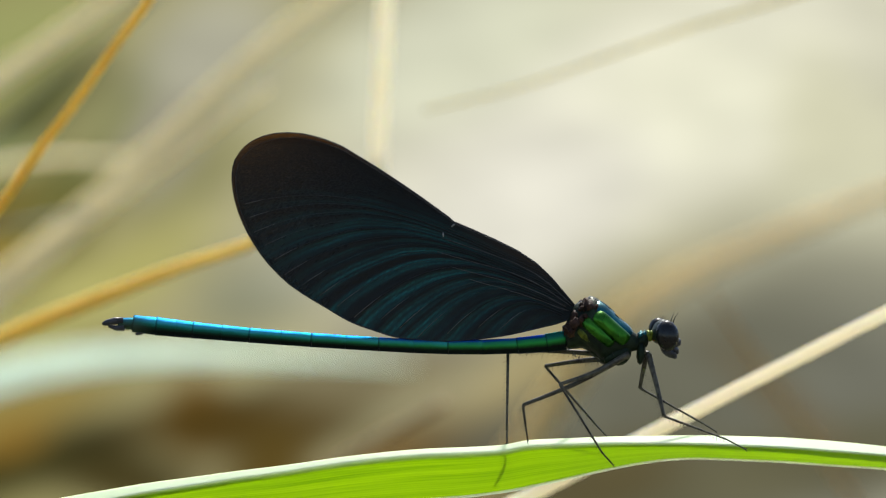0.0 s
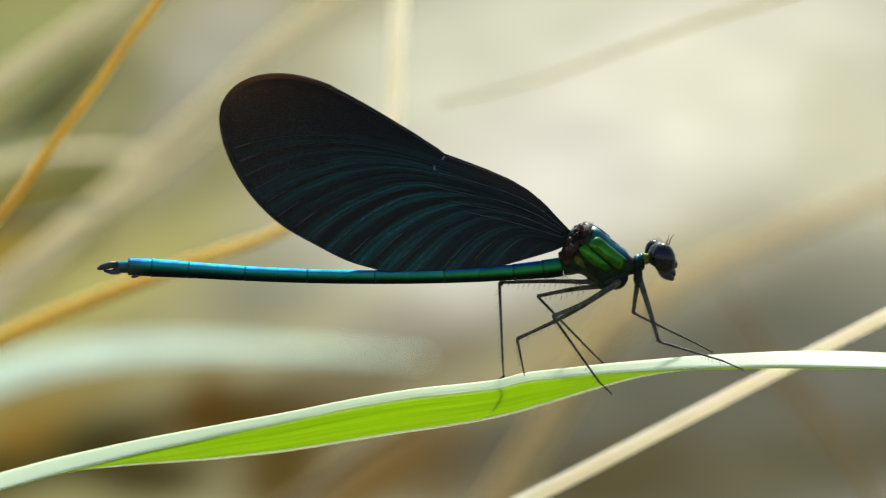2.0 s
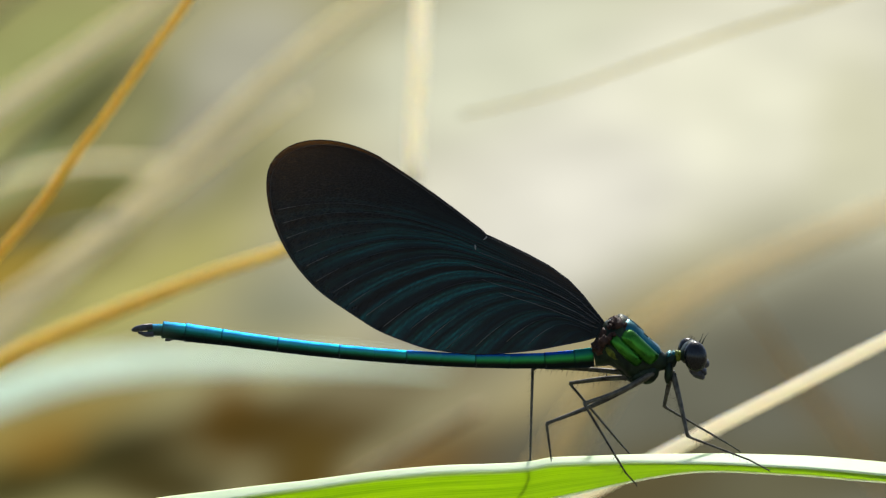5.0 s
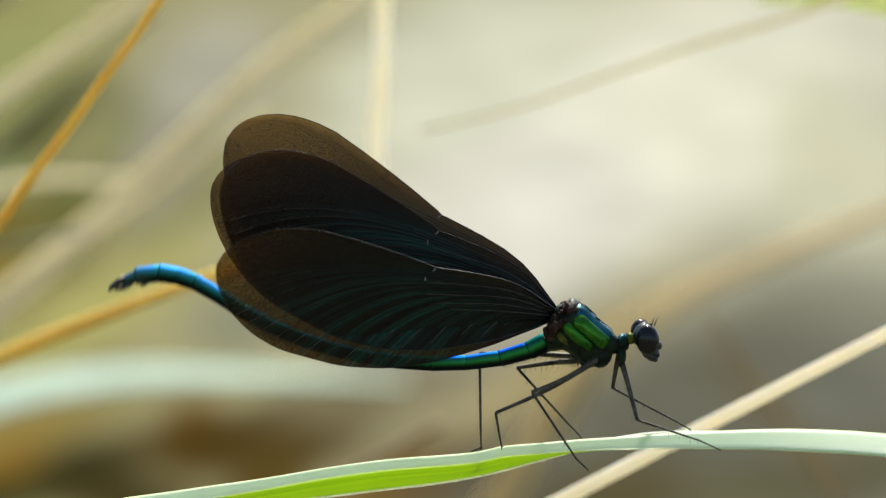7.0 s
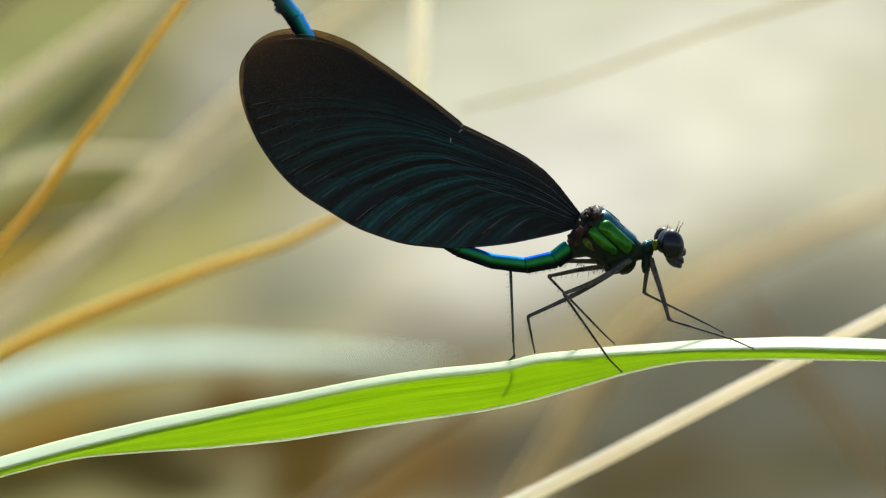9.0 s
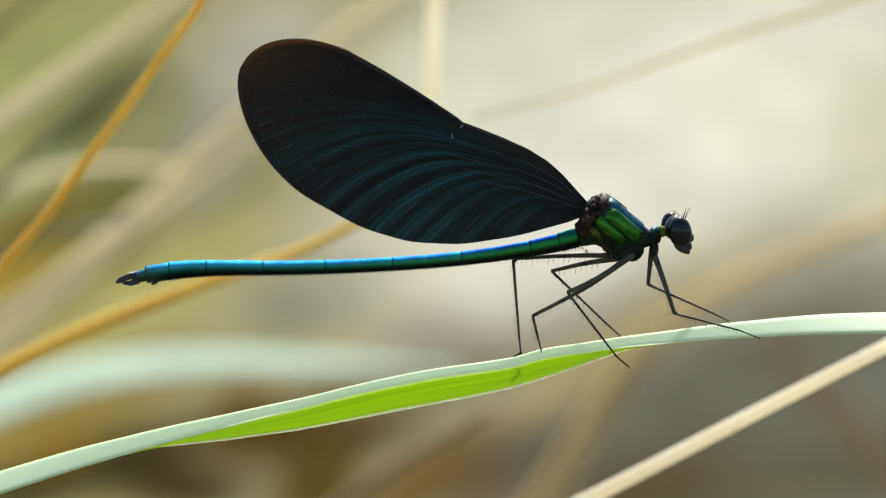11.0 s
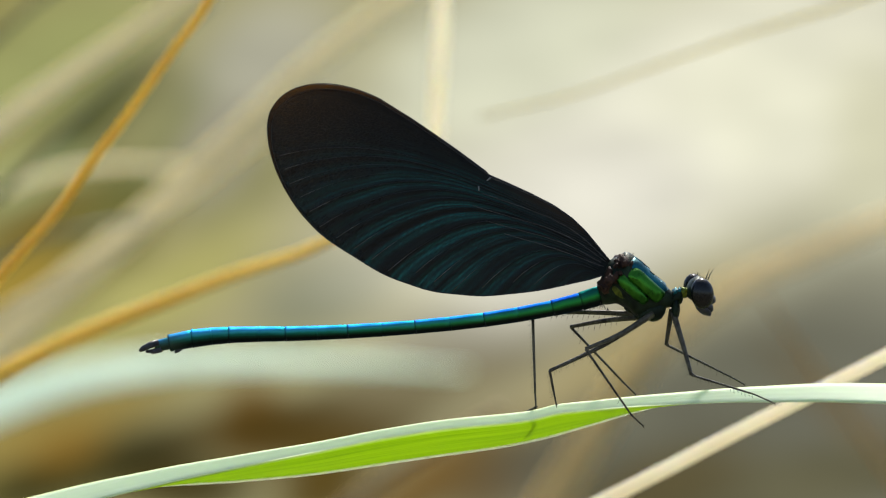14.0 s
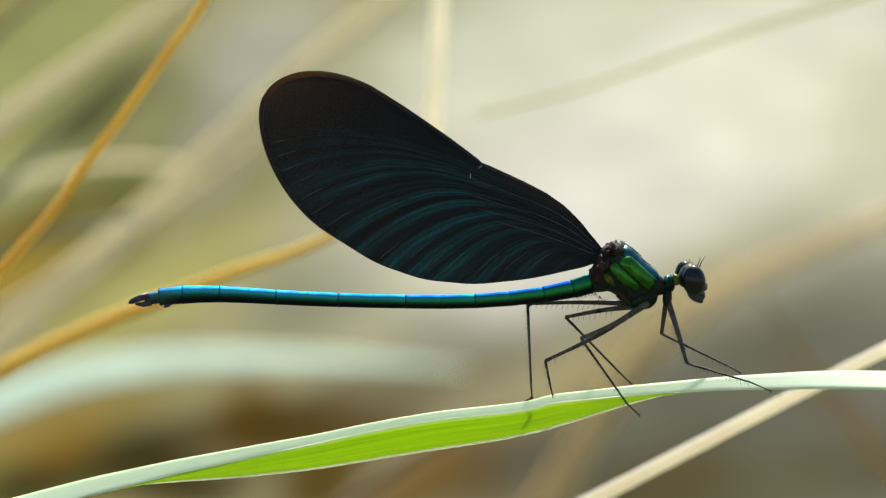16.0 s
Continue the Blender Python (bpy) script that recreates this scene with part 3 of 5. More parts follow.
def tail_segment(index, start, end, parent):
    """One piece of an abdomen ring: a slim barrel that widens at its joints, pointing to -x."""
    length = SEGMENTS[index]
    span = length * (end - start)
    thick = [0.86, 0.78, 0.68, 0.62, 0.60, 0.61, 0.64, 0.72, 0.78, 0.56][index]
    after = [0.80, 0.70, 0.62, 0.60, 0.61, 0.64, 0.70, 0.78, 0.72, 0.46][index]
    rings, sides = 14, 20
    vs, fs, uvs, ends = [], [], [], []
    before = sum(SEGMENTS[:index])
    total = sum(SEGMENTS)
    for i in range(rings + 1):
        f = start + (end - start) * i / rings
        r = thick + (after - thick) * f
        collar = math.exp(-((1 - f) * length / 0.24) ** 2) * (0.03 if index < 6 else 0.06) - math.exp(-(f * length / 0.20) ** 2) * (0.05 if index < 6 else 0.10)
        r = r * (1 + collar) - (0.02 if i == rings and end == 1.0 else 0)
        for k in range(sides):
            a = 2 * math.pi * k / sides
            h = 1.0 if math.cos(a) > 0 else 0.92
            vs.append(Vector((-(i / rings * (span + 0.18) - 0.09), 0.95 * r * math.sin(a), r * h * math.cos(a))) * MM)
            uvs.append(((before + f * length) / total, 0.5 + 0.5 * math.cos(a)))
            ends.append((f * length / max(length, 2.0), 0.0) if f < 0.5 else (1 - (1 - f) * length / 3.2, 0.0))
    for i in range(rings):
        for k in range(sides):
            a, b = i * sides + k, i * sides + (k + 1) % sides
            fs.append((a, a + sides, b + sides, b))
    fs.append(tuple(range(sides)))
    fs.append(tuple(rings * sides + k for k in range(sides))[::-1])
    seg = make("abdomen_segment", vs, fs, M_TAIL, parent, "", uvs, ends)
    ring = [(Vector((-span + 0.02, 0.93 * after * 0.985 * math.sin(2 * math.pi * k / 20), after * 0.985 * math.cos(2 * math.pi * k / 20)))) * MM for k in range(21)]
    if 1 <= index <= 7 and end == 1.0:
        tubes("joint_ring", [(ring, [0.020 * MM] * 21)], M_TIP, seg, "dark ring at the joint", 6)
    if index < 2:
        fringe = []
        for i in range(16):
            p = Vector((-span * (i + 0.5) / 16, 0.5 * math.sin(i * 2.4), -0.84 * thick))
            d = Vector((0.10 * math.sin(i * 1.7), 0, -0.22 - 0.08 * math.sin(i * 3.1)))
            fringe.append((mm(p, p + d * 0.5, p + d), [0.02 * MM, 0.014 * MM, 0.005 * MM]))
        tubes("belly_hair", fringe, M_LEG, seg, "", 4)
    if index == 9:
        claspers = []
        for s in (-1, 1):
            claspers.append((mm((-0.9, 0.3 * s, 0.25), (-1.6, 0.40 * s, 0.22), (-2.3, 0.30 * s, 0.05), (-2.6, 0.14 * s, -0.05)), [r * MM for r in (0.30, 0.28, 0.24, 0.12)]))
            claspers.append((mm((-0.8, 0.22 * s, -0.3), (-1.5, 0.25 * s, -0.36), (-2.1, 0.18 * s, -0.22)), [r * MM for r in (0.28, 0.22, 0.1)]))
        tubes("claspers", claspers, M_TIP, seg, "dull black claspers at the tail end", 8)
    if index == 8:
        tubes("tail_spur", [(mm((-1.2, 0, -0.5), (-1.45, 0, -0.72), (-1.7, 0, -0.85)), [r * MM for r in (0.3, 0.2, 0.06)])], M_TIP, seg, "short black spur under the tail", 8)
    return seg


def wing_edges(u):
    """Leading and trailing edge of a wing in mm, at u of its length."""
    lead = float(np.interp(u, [0, 0.05, 0.10, 0.15, 0.21, 0.28, 0.36, 0.395, 0.405, 0.415, 0.50, 0.57, 0.65, 0.73, 0.82], [0.5, 1.2, 1.9, 2.4, 2.68, 2.72, 2.65, 2.60, 2.55, 2.74, 3.22, 3.56, 3.9, 4.15, 4.30]))
    trail = float(np.interp(u, [0, 0.03, 0.15, 0.28, 0.41, 0.54, 0.68, 0.81], [-0.3, -1.25, -4.1, -6.5, -7.95, -8.4, -7.95, -6.5]))
    mid = -0.47
    if u > 0.75:
        lead = mid + (4.22 - mid) * max(0.0, 1 - ((u - 0.75) / 0.25) ** 2.2) ** 0.5
    if u > 0.68:
        trail = mid + (-7.95 - mid) * max(0.0, 1 - ((u - 0.68) / 0.32) ** 1.6) ** 0.62
    return lead, trail


def wing(name, parent, size, y, label):
    length = 31.1 * size
    nu, nv = 90, 44
    vs, fs, uvs, rims = [], [], [], []

    def smooth_edges(u):
        pairs = [wing_edges(min(1, max(0, u + d))) for d in (-0.03, -0.015, 0, 0.015, 0.03)] if 0.05 < u < 0.8 else [wing_edges(u)]
        return wing_edges(u)[0], sum(p[1] for p in pairs) / len(pairs)

    def vein_number(u, v):
        lo, hi = 0.02, 3.0
        for _ in range(26):
            s = (lo + hi) / 2
            if -1.2 + 3.2 * s - 9.0 * (u / s) ** 4.5 < v:
                lo = s
            else:
                hi = s
        return (lo + hi) / 2

    def place(u, vn):
        lead, trail = smooth_edges(u)
        v = (trail + (lead - trail) * vn) * size * 1.025
        q = vein_number(u, v / size / 1.025)
        pleat = 0.022 * math.sin(112 * q) * min(1, u * 5) * min(1, 6 * vn, 6 * (1 - vn))
        sag = 0.5 * math.sin(math.pi * u) * (vn - 0.5)
        return Vector((-u * length, pleat + sag * 0.5, v)) * MM, q
    for i in range(nu + 1):
        u = 1 - (1 - i / nu) ** 1.35
        for k in range(nv + 1):
            vn = k / nv
            p, q = place(u, vn)
            vs.append(p)
            uvs.append((u, q))
            rims.append((min(vn, 1 - vn), u * (0.8 + 0.2 * vn)))
    for i in range(nu):
        for k in range(nv):
            a = i * (nv + 1) + k
            fs.append((a, a + nv + 1, a + nv + 2, a + 1))
    ob = make(name, vs, fs, M_WING, parent, label, uvs, rims)
    lines = []
    for vn in (0.0, 1.0):
        pts = [place(1 - (1 - i / 70) ** 1.35, vn)[0] for i in range(71)]
        lines.append((pts, [(0.055 - 0.03 * i / 70) * MM for i in range(71)]))
    flecks = []
    for step in range(16):
        q0 = 0.21 + 0.0561 * step
        pts = []
        for i in range(70):
            u = 0.03 + 0.95 * i / 69
            lead, trail = smooth_edges(u)
            vn = (-1.2 + 3.2 * q0 - 9.0 * (u / q0) ** 4.5 - trail) / max(0.01, lead - trail)
            if 0.01 <= vn <= 0.985:
                pts.append(place(u, vn)[0] - Vector((0, 0.02 * MM, 0)))
        if len(pts) > 6:
            lines.append((pts, [(0.034 - 0.016 * i / len(pts)) * MM for i in range(len(pts))]))
            flecks.append(([p - Vector((0, 0.025 * MM, 0)) for p in pts[-4:]], [r * MM for r in (0.012, 0.026, 0.034, 0.030)]))
    ribs = []
    for a, b in (((0.02, 0.9), (0.40, 0.86)), ((0.02, 0.8), (0.41, 0.74)), ((0.02, 0.55), (0.30, 0.60)), ((0.03, 0.68), (0.36, 0.66))):
        pts = [place(a[0] + (b[0] - a[0]) * i / 19, a[1] + (b[1] - a[1]) * i / 19)[0] - Vector((0, 0.03 * MM, 0)) for i in range(20)]
        ribs.append((pts, [(0.036 - 0.016 * i / 20) * MM for i in range(20)]))
    tagged(tubes("vein_end", flecks, M_RIB, ob, "short pale vein ends along the trailing edge", 5), kind="stuff")
    tubes("main_vein", ribs, M_RIB, ob, "grey-brown main veins of the wing", 5)
    tubes("wing_vein", lines, M_VEIN, ob, "fine grey-black network of wing veins", 5)
    notch = [place(0.400 + 0.0015 * i, 0.998 - 0.010 * i)[0] - Vector((0, 0.05 * MM, 0)) for i in range(4)]
    stub = [place(0.418 - 0.002 * i, 0.885 - 0.009 * i)[0] - Vector((0, 0.05 * MM, 0)) for i in range(4)]
    tubes("wing_notch", [(notch, [r * MM for r in (0.07, 0.07, 0.06, 0.04)]), (stub, [r * MM for r in (0.05, 0.06, 0.05, 0.03)])], M_NOTCH, ob, "pale grey notch on the leading edge", 6)
    ob.location = (HINGE[0] * MM, y * MM, HINGE[1] * MM)
    return ob


def plate(name, shell, side, centre, half_length, half_width, turn, rise, material, parent, label):
    """A low shield lying on the thorax shell; side: -1 or 1, centre x and z in mm, turn in degrees nose down."""
    n, m = 22, 14
    vs, fs = [], []
    ca, sa = math.cos(radians(turn)), math.sin(radians(turn))
    for i in range(n + 1):
        u = 2 * i / n - 1
        for k in range(m + 1):
            v = 2 * k / m - 1
            a = half_length * u * (1 - 0.06 * v * v)
            c = half_width * v * (1 - 0.16 * abs(u) ** 6) + 0.12 * half_width * u * u
            x, z = centre[0] + a * ca + c * sa, centre[1] - a * sa + c * ca
            hit, nrm, _, _ = shell.ray_cast(Vector((x, 8 * side, z)) * MM, Vector((0, -side, 0)))
            if hit is None:
                hit, nrm, _, _ = shell.find_nearest(Vector((x, 0.9 * side, z)) * MM)
            out = nrm if nrm.dot(Vector((0, side, 0.3))) > 0 else -nrm
            h = rise * (1 - abs(u) ** 6) * (1 - abs(v) ** 3) - 0.05
            vs.append(hit + out * (h * MM))
    for i in range(n):
        for k in range(m):
            a = i * (m + 1) + k
            fs.append((a, a + 1, a + m + 2, a + m + 1) if side < 0 else (a, a + m + 1, a + m + 2, a + 1))
    return make(name, vs, fs, material, parent, label)


def leg(name, joints, radii, parent, spines, label, bend=0.12):
    """A leg part: femur, shin and foot under it; joints in mm."""
    f0, f1, f2, f3 = (Vector(j) for j in joints)

    def limb(a, b, r0, r1, bend=0.0):
        mid = (a + b) * 0.5 + Vector((0, 0, bend))
        pts = spline([a, mid, b], 14)
        return ([p * MM for p in pts], [(r0 + (r1 - r0) * i / 13) * MM for i in range(14)])
    root = tubes(name, [limb(f0, f1, radii[0] * 1.25, radii[0] * 0.72, bend), limb(f1 + (f0 - f1) * 0.03, f1 + (f2 - f1) * 0.04, radii[0] * 0.8, radii[1] * 1.1)], M_LEG, parent, label, 10)
    tubes("shin", [limb(f1, f2, radii[1], radii[1] * 0.7)], M_LEG, root, "", 8)
    hook = f3 + (f3 - f2).normalized() * 0.18 + Vector((0, 0, -0.12))
    tubes("foot", [limb(f2, f3, radii[1] * 0.66, radii[1] * 0.5), limb(f3, hook, radii[1] * 0.5, 0.02), limb(f3, f3 + Vector((0.16, -0.1, 0.05)), radii[1] * 0.4, 0.02)], M_LEG, root, "", 8)
    if joints[0][1] > 0 and name == "hind_leg":
        hold = [f3, f3 + Vector((-0.25, 1.9, -0.2)), f3 + Vector((-0.7, 3.9, -0.5))]
        tubes("foot", [([q * MM for q in spline(hold, 10)], [0.11 * MM] * 10)], M_LEG, root, "", 8)
    hairs = []
    for a, b, lo, n in ((f0, f1, 0.35, spines[0]), (f1, f2, 0.08, spines[1])):
        d = (b - a).normalized()
        down = Vector((d.z, 0, -d.x))
        if down.z > 0:
            down = -down
        down = (down * spines[2] + Vector((0, -0.25, 0))).normalized()
        long = 1.0 if lo > 0.2 else 0.7
        for i in range(n):
            p = a + (b - a) * (lo + (0.96 - lo) * i / max(1, n - 1))
            tip = p + down * (long * (0.54 + 0.14 * math.sin(i * 2.1))) + d * 0.2
            hairs.append(([p * MM, (p + tip) * 0.5 * MM, tip * MM], [0.022 * MM, 0.016 * MM, 0.005 * MM]))
    if hairs:
        tubes("leg_bristle", hairs, M_LEG, root, "row of fine dark bristles", 4)
    return root


def damselfly():
    root = new("damselfly")
    tagged(root, "metallic blue-green damselfly with dark smoky wings perched on a leaf", "damselfly")
    # thorax
    stations = [(-1.78, -0.37, 0.9, 0.95), (-1.2, 0.1, 1.45, 1.3), (-0.7, 0.56, 1.97, 1.6), (0.47, 0.40, 2.26, 1.85), (1.64, 0.30, 2.75, 1.95),
                (2.81, -0.27, 2.60, 1.75), (3.7, -0.60, 1.92, 1.40), (4.35, -0.85, 1.15, 1.0), (4.7, -0.9, 0.4, 0.4)]
    path = spline([(a, b, 0) for a, b, _, _ in stations], 36)
    size = spline([(c, d, 0) for _, _, c, d in stations], 36)
    vs, fs = [], []
    sides = 32
    for p, s in zip(path, size):
        for k in range(sides):
            a = 2 * math.pi * k / sides
            ca, sa = math.cos(a), math.sin(a)
            rr = (abs(ca) ** 2.6 + abs(sa) ** 2.6) ** (-1 / 2.6)
            vs.append(Vector((p.x - 0.35 * rr * ca * s.x * 0.5, rr * sa * s.y * (1 - 0.25 * max(0.0, ca) ** 2), p.y + rr * ca * s.x)) * MM)
    for i in range(35):
        for k in range(sides):
            a, b = i * sides + k, i * sides + (k + 1) % sides
            fs.append((a, b, b + sides, a + sides))
    fs.append(tuple(range(sides))[::-1])
    fs.append(tuple(35 * sides + k for k in range(sides)))
    thorax = make("thorax", vs, fs, M_BLACK, root, "black-green thorax with green and teal plates")
    shell = BVHTree.FromPolygons([tuple(v) for v in vs], fs)
    for s in (-1, 1):
        plate("green_plate", shell, s, (1.98, 0.32), 1.82, 0.70, 43, 0.42, M_GREEN, thorax, "bright metallic green plate")
        plate("green_plate", shell, s, (0.80, -0.02), 1.72, 0.50, 42, 0.36, M_GREEN, thorax, "bright metallic green plate")
        plate("back_plate", shell, s, (2.42, 1.26), 2.05, 0.84, 41, 0.24, M_TEAL, thorax, "teal blue plate on the back")
        plate("yellow_mark", shell, s, (-0.20, -0.42), 1.0, 0.34, 48, 0.08, M_NECK, thorax, "dull yellow side mark")
        plate("side_plate", shell, s, (0.55, -1.15), 1.5, 0.45, 42, 0.08, M_BLACK, thorax, "black-green lower side plate")
    knobs = []
    dots = random.Random(11)
    for i in range(26):
        f = dots.random()
        knobs.append(dict(centre=(-1.5 + 2.1 * f + dots.uniform(-0.5, 0.5), -1.0 - 0.75 * dots.random(), 0.25 + 1.95 * f + dots.uniform(-0.4, 0.4)),
                          radii=(dots.uniform(0.10, 0.30), 0.25, dots.uniform(0.08, 0.22)), turn=dots.uniform(-80, 80), lump=0.9, rings=10, sides=12, seed=float(i)))
    blobs("wing_root", [dict(centre=(0.22, 0, 2.10), radii=(0.88, 1.75, 0.80), turn=30, lump=0.4, seed=1.0), dict(centre=(-0.65, 0, 1.00), radii=(0.9, 1.85, 0.95), turn=20, lump=0.35, seed=4.0),
                        dict(centre=(-1.30, 0, 0.20), radii=(0.75, 1.65, 0.85), turn=0, lump=0.35, seed=7.0), dict(centre=(0.55, 0, 2.35), radii=(0.40, 1.0, 0.35), turn=40, lump=0.5, seed=2.0),
                        dict(centre=(-1.0, -1.75, 0.75), radii=(0.35, 0.25, 0.5), turn=30, lump=0.5, seed=9.0)] + knobs, M_BROWN, thorax, "rough brown wing joints")
    tufts = []
    rnd = random.Random(5)
    for i in range(90):
        f = rnd.random()
        if i < 45:
            p = Vector((-0.6 + 1.3 * f, rnd.uniform(-1.1, 1.1), 2.3 + 0.35 * f - 0.2 * rnd.random()))
            d = Vector((rnd.uniform(-0.3, 0.5), rnd.uniform(-0.3, 0.3), 0.5))
        else:
            p = Vector((-1.8 + 4.6 * f, rnd.uniform(-1.3, 1.3), -1.05 - 1.3 * math.sin(math.pi * f) * 0.9))
            d = Vector((rnd.uniform(-0.3, 0.3), rnd.uniform(-0.3, 0.3), -0.45))
        tufts.append((mm(p, p + d * 0.5, p + d), [0.022 * MM, 0.016 * MM, 0.005 * MM]))
    tubes("thorax_hair", tufts, M_LEG, thorax, "short dark hairs", 4)
    for x, z, r, h, turn in ((2.25, -1.85, 1.05, 0.72, -28), (1.15, -1.5, 0.95, 0.6, 5), (2.85, -1.85, 0.95, 0.72, -52), (1.75, -2.1, 0.8, 0.55, -10), (4.45, -1.75, 0.36, 0.95, 6)):
        for s in (-1, 1):
            blobs("coxa", [dict(centre=(x, (0.45 if x < 4 else 0.4) * s, z), radii=(r, 0.6, h), turn=turn, lump=0.12)], M_BLACK, thorax, "black leg socket")
    # neck and head
    neck = blobs("neck", [dict(centre=(4.50, 0, -0.75), radii=(0.6, 0.75, 0.75), turn=20, lump=0.15)], M_BLACK, root, "short black-green neck")
    blobs("neck_plate", [dict(centre=(5.2, 0, -0.35), radii=(0.5, 0.42, 0.42), turn=0, lump=0.5), dict(centre=(5.35, -0.35, -0.15), radii=(0.22, 0.2, 0.22), lump=0.4)], M_NECK, neck, "yellow-green metallic neck plates")
    blobs("collar", [dict(centre=(4.40, 0, -0.38), radii=(0.28, 0.75, 0.46), turn=22, lump=0.35), dict(centre=(4.75, 0, -0.2), radii=(0.22, 0.5, 0.32), turn=20, lump=0.3, seed=3.0)], M_TEAL, neck, "teal collar ridge")
    head = blobs("head", [dict(centre=(6.15, 0.15, 0.0), radii=(0.75, 1.5, 1.05), turn=25, lump=0.06), dict(centre=(6.95, 0.1, -0.75), radii=(0.65, 0.8, 0.75), turn=35, lump=0.1)], M_BLACK, root, "small black head with bulging eyes")
    blobs("eye", [dict(centre=(6.62, -1.15, -0.42), radii=(0.97, 0.78, 1.27), turn=-6, rings=24, sides=32)], M_EYE, head, "glossy black compound eye")
    blobs("eye", [dict(centre=(6.05, 1.25, 0.12), radii=(0.85, 0.75, 1.10), turn=-6, rings=24, sides=32)], M_EYE, head, "glossy black compound eye")
    blobs("face", [dict(centre=(7.45, -0.05, -0.95), radii=(0.35, 0.65, 0.42), turn=30, lump=0.2), dict(centre=(7.2, -0.1, -1.55), radii=(0.45, 0.6, 0.35), turn=40, lump=0.3), dict(centre=(6.9, -0.3, -1.75), radii=(0.4, 0.35, 0.25), turn=60, lump=0.3),
                   dict(centre=(6.75, -0.2, -1.70), radii=(0.80, 0.6, 0.42), turn=38, lump=0.2), dict(centre=(7.3, 0.2, -1.85), radii=(0.16, 0.2, 0.3), turn=0)], M_TIP, head, "black mouthparts with a blue-grey shine")
    for y, x in ((-0.5, 0.0), (0.5, 0.25)):
        tubes("antenna", [(mm((6.95 + x, y, 0.7), (7.1 + x, y, 1.1), (7.3 + x * 1.6, y, 1.6)), [0.06 * MM, 0.035 * MM, 0.012 * MM])], M_LEG, head, "", 6)
    head_hair = []
    for i in range(16):
        a = rnd.uniform(0.3, 2.6)
        p = Vector((6.1 + 0.9 * math.cos(a), rnd.uniform(-0.7, 0.9), 0.15 + 1.0 * math.sin(a)))
        head_hair.append((mm(p, p + Vector((rnd.uniform(-0.15, 0.15), 0, 0.12)), p + Vector((rnd.uniform(-0.25, 0.25), 0, 0.25))), [0.018 * MM, 0.013 * MM, 0.004 * MM]))
    tubes("head_hair", head_hair, M_LEG, head, "", 4)
    # abdomen, wings, legs
    segments = [tail_segment(*piece, root) for piece in PIECES]
    wings = [wing("hindwing", root, 0.985, 0.28, "far smoky dark hindwing"), wing("forewing", root, 1.0, 0.12, "smoky dark forewing"),
             wing("forewing", root, 1.0, -0.12, "smoky dark forewing"), wing("hindwing", root, 0.985, -0.28, "smoky dark hindwing with teal sheen")]
    wings[0]["label"] = "smoky dark hindwing with teal sheen"
    legs = []
    spec = [("hind_leg", [(2.3, 0.7, -2.35), (-7.0, 2.2, -2.15), (-6.85, 1.6, -8.9), (-6.8, 1.4, -10.0)], (0.20, 0.13), (14, 18, 1)),
            ("middle_leg", [(2.1, 0.7, -2.55), (-3.85, 2.6, -3.35), (0.6, 2.6, -8.1), (1.5, 2.4, -9.0)], (0.21, 0.12), (9, 8, 1)),
            ("front_leg", [(4.55, 0.5, -1.9), (4.1, 1.8, -4.9), (9.6, 1.9, -7.7), (10.55, 1.8, -8.25)], (0.20, 0.11), (8, 10, 1)),
            ("hind_leg", [(2.9, -0.8, -2.35), (-5.70, -2.0, -6.9), (-5.3, -1.2, -9.0), (-5.15, -0.9, -9.75)], (0.20, 0.12), (28, 10, 1)),
            ("middle_leg", [(2.9, -0.85, -2.25), (-2.75, -2.9, -5.1), (1.0, -2.4, -10.6), (1.95, -1.6, -11.5)], (0.21, 0.115), (20, 14, 1)),
            ("front_leg", [(4.6, -0.5, -2.2), (6.0, -2.0, -7.35), (11.2, -1.6, -9.0), (12.85, -1.2, -9.75)], (0.21, 0.105), (14, 16, 1))]
    for name, joints, radii, spines in spec:
        legs.append(leg(name, joints, radii, root, spines, "thin dark grey jointed leg", -0.30 if 2.5 < joints[0][0] < 4 else 0.12))
    return root, segments, wings, legs


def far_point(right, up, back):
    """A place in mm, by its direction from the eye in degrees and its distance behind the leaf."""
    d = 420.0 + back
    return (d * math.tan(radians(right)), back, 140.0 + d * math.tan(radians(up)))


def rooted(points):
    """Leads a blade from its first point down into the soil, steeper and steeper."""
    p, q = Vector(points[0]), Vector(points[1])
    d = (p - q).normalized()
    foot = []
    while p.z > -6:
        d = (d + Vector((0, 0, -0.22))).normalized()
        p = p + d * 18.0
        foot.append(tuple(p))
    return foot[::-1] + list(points)


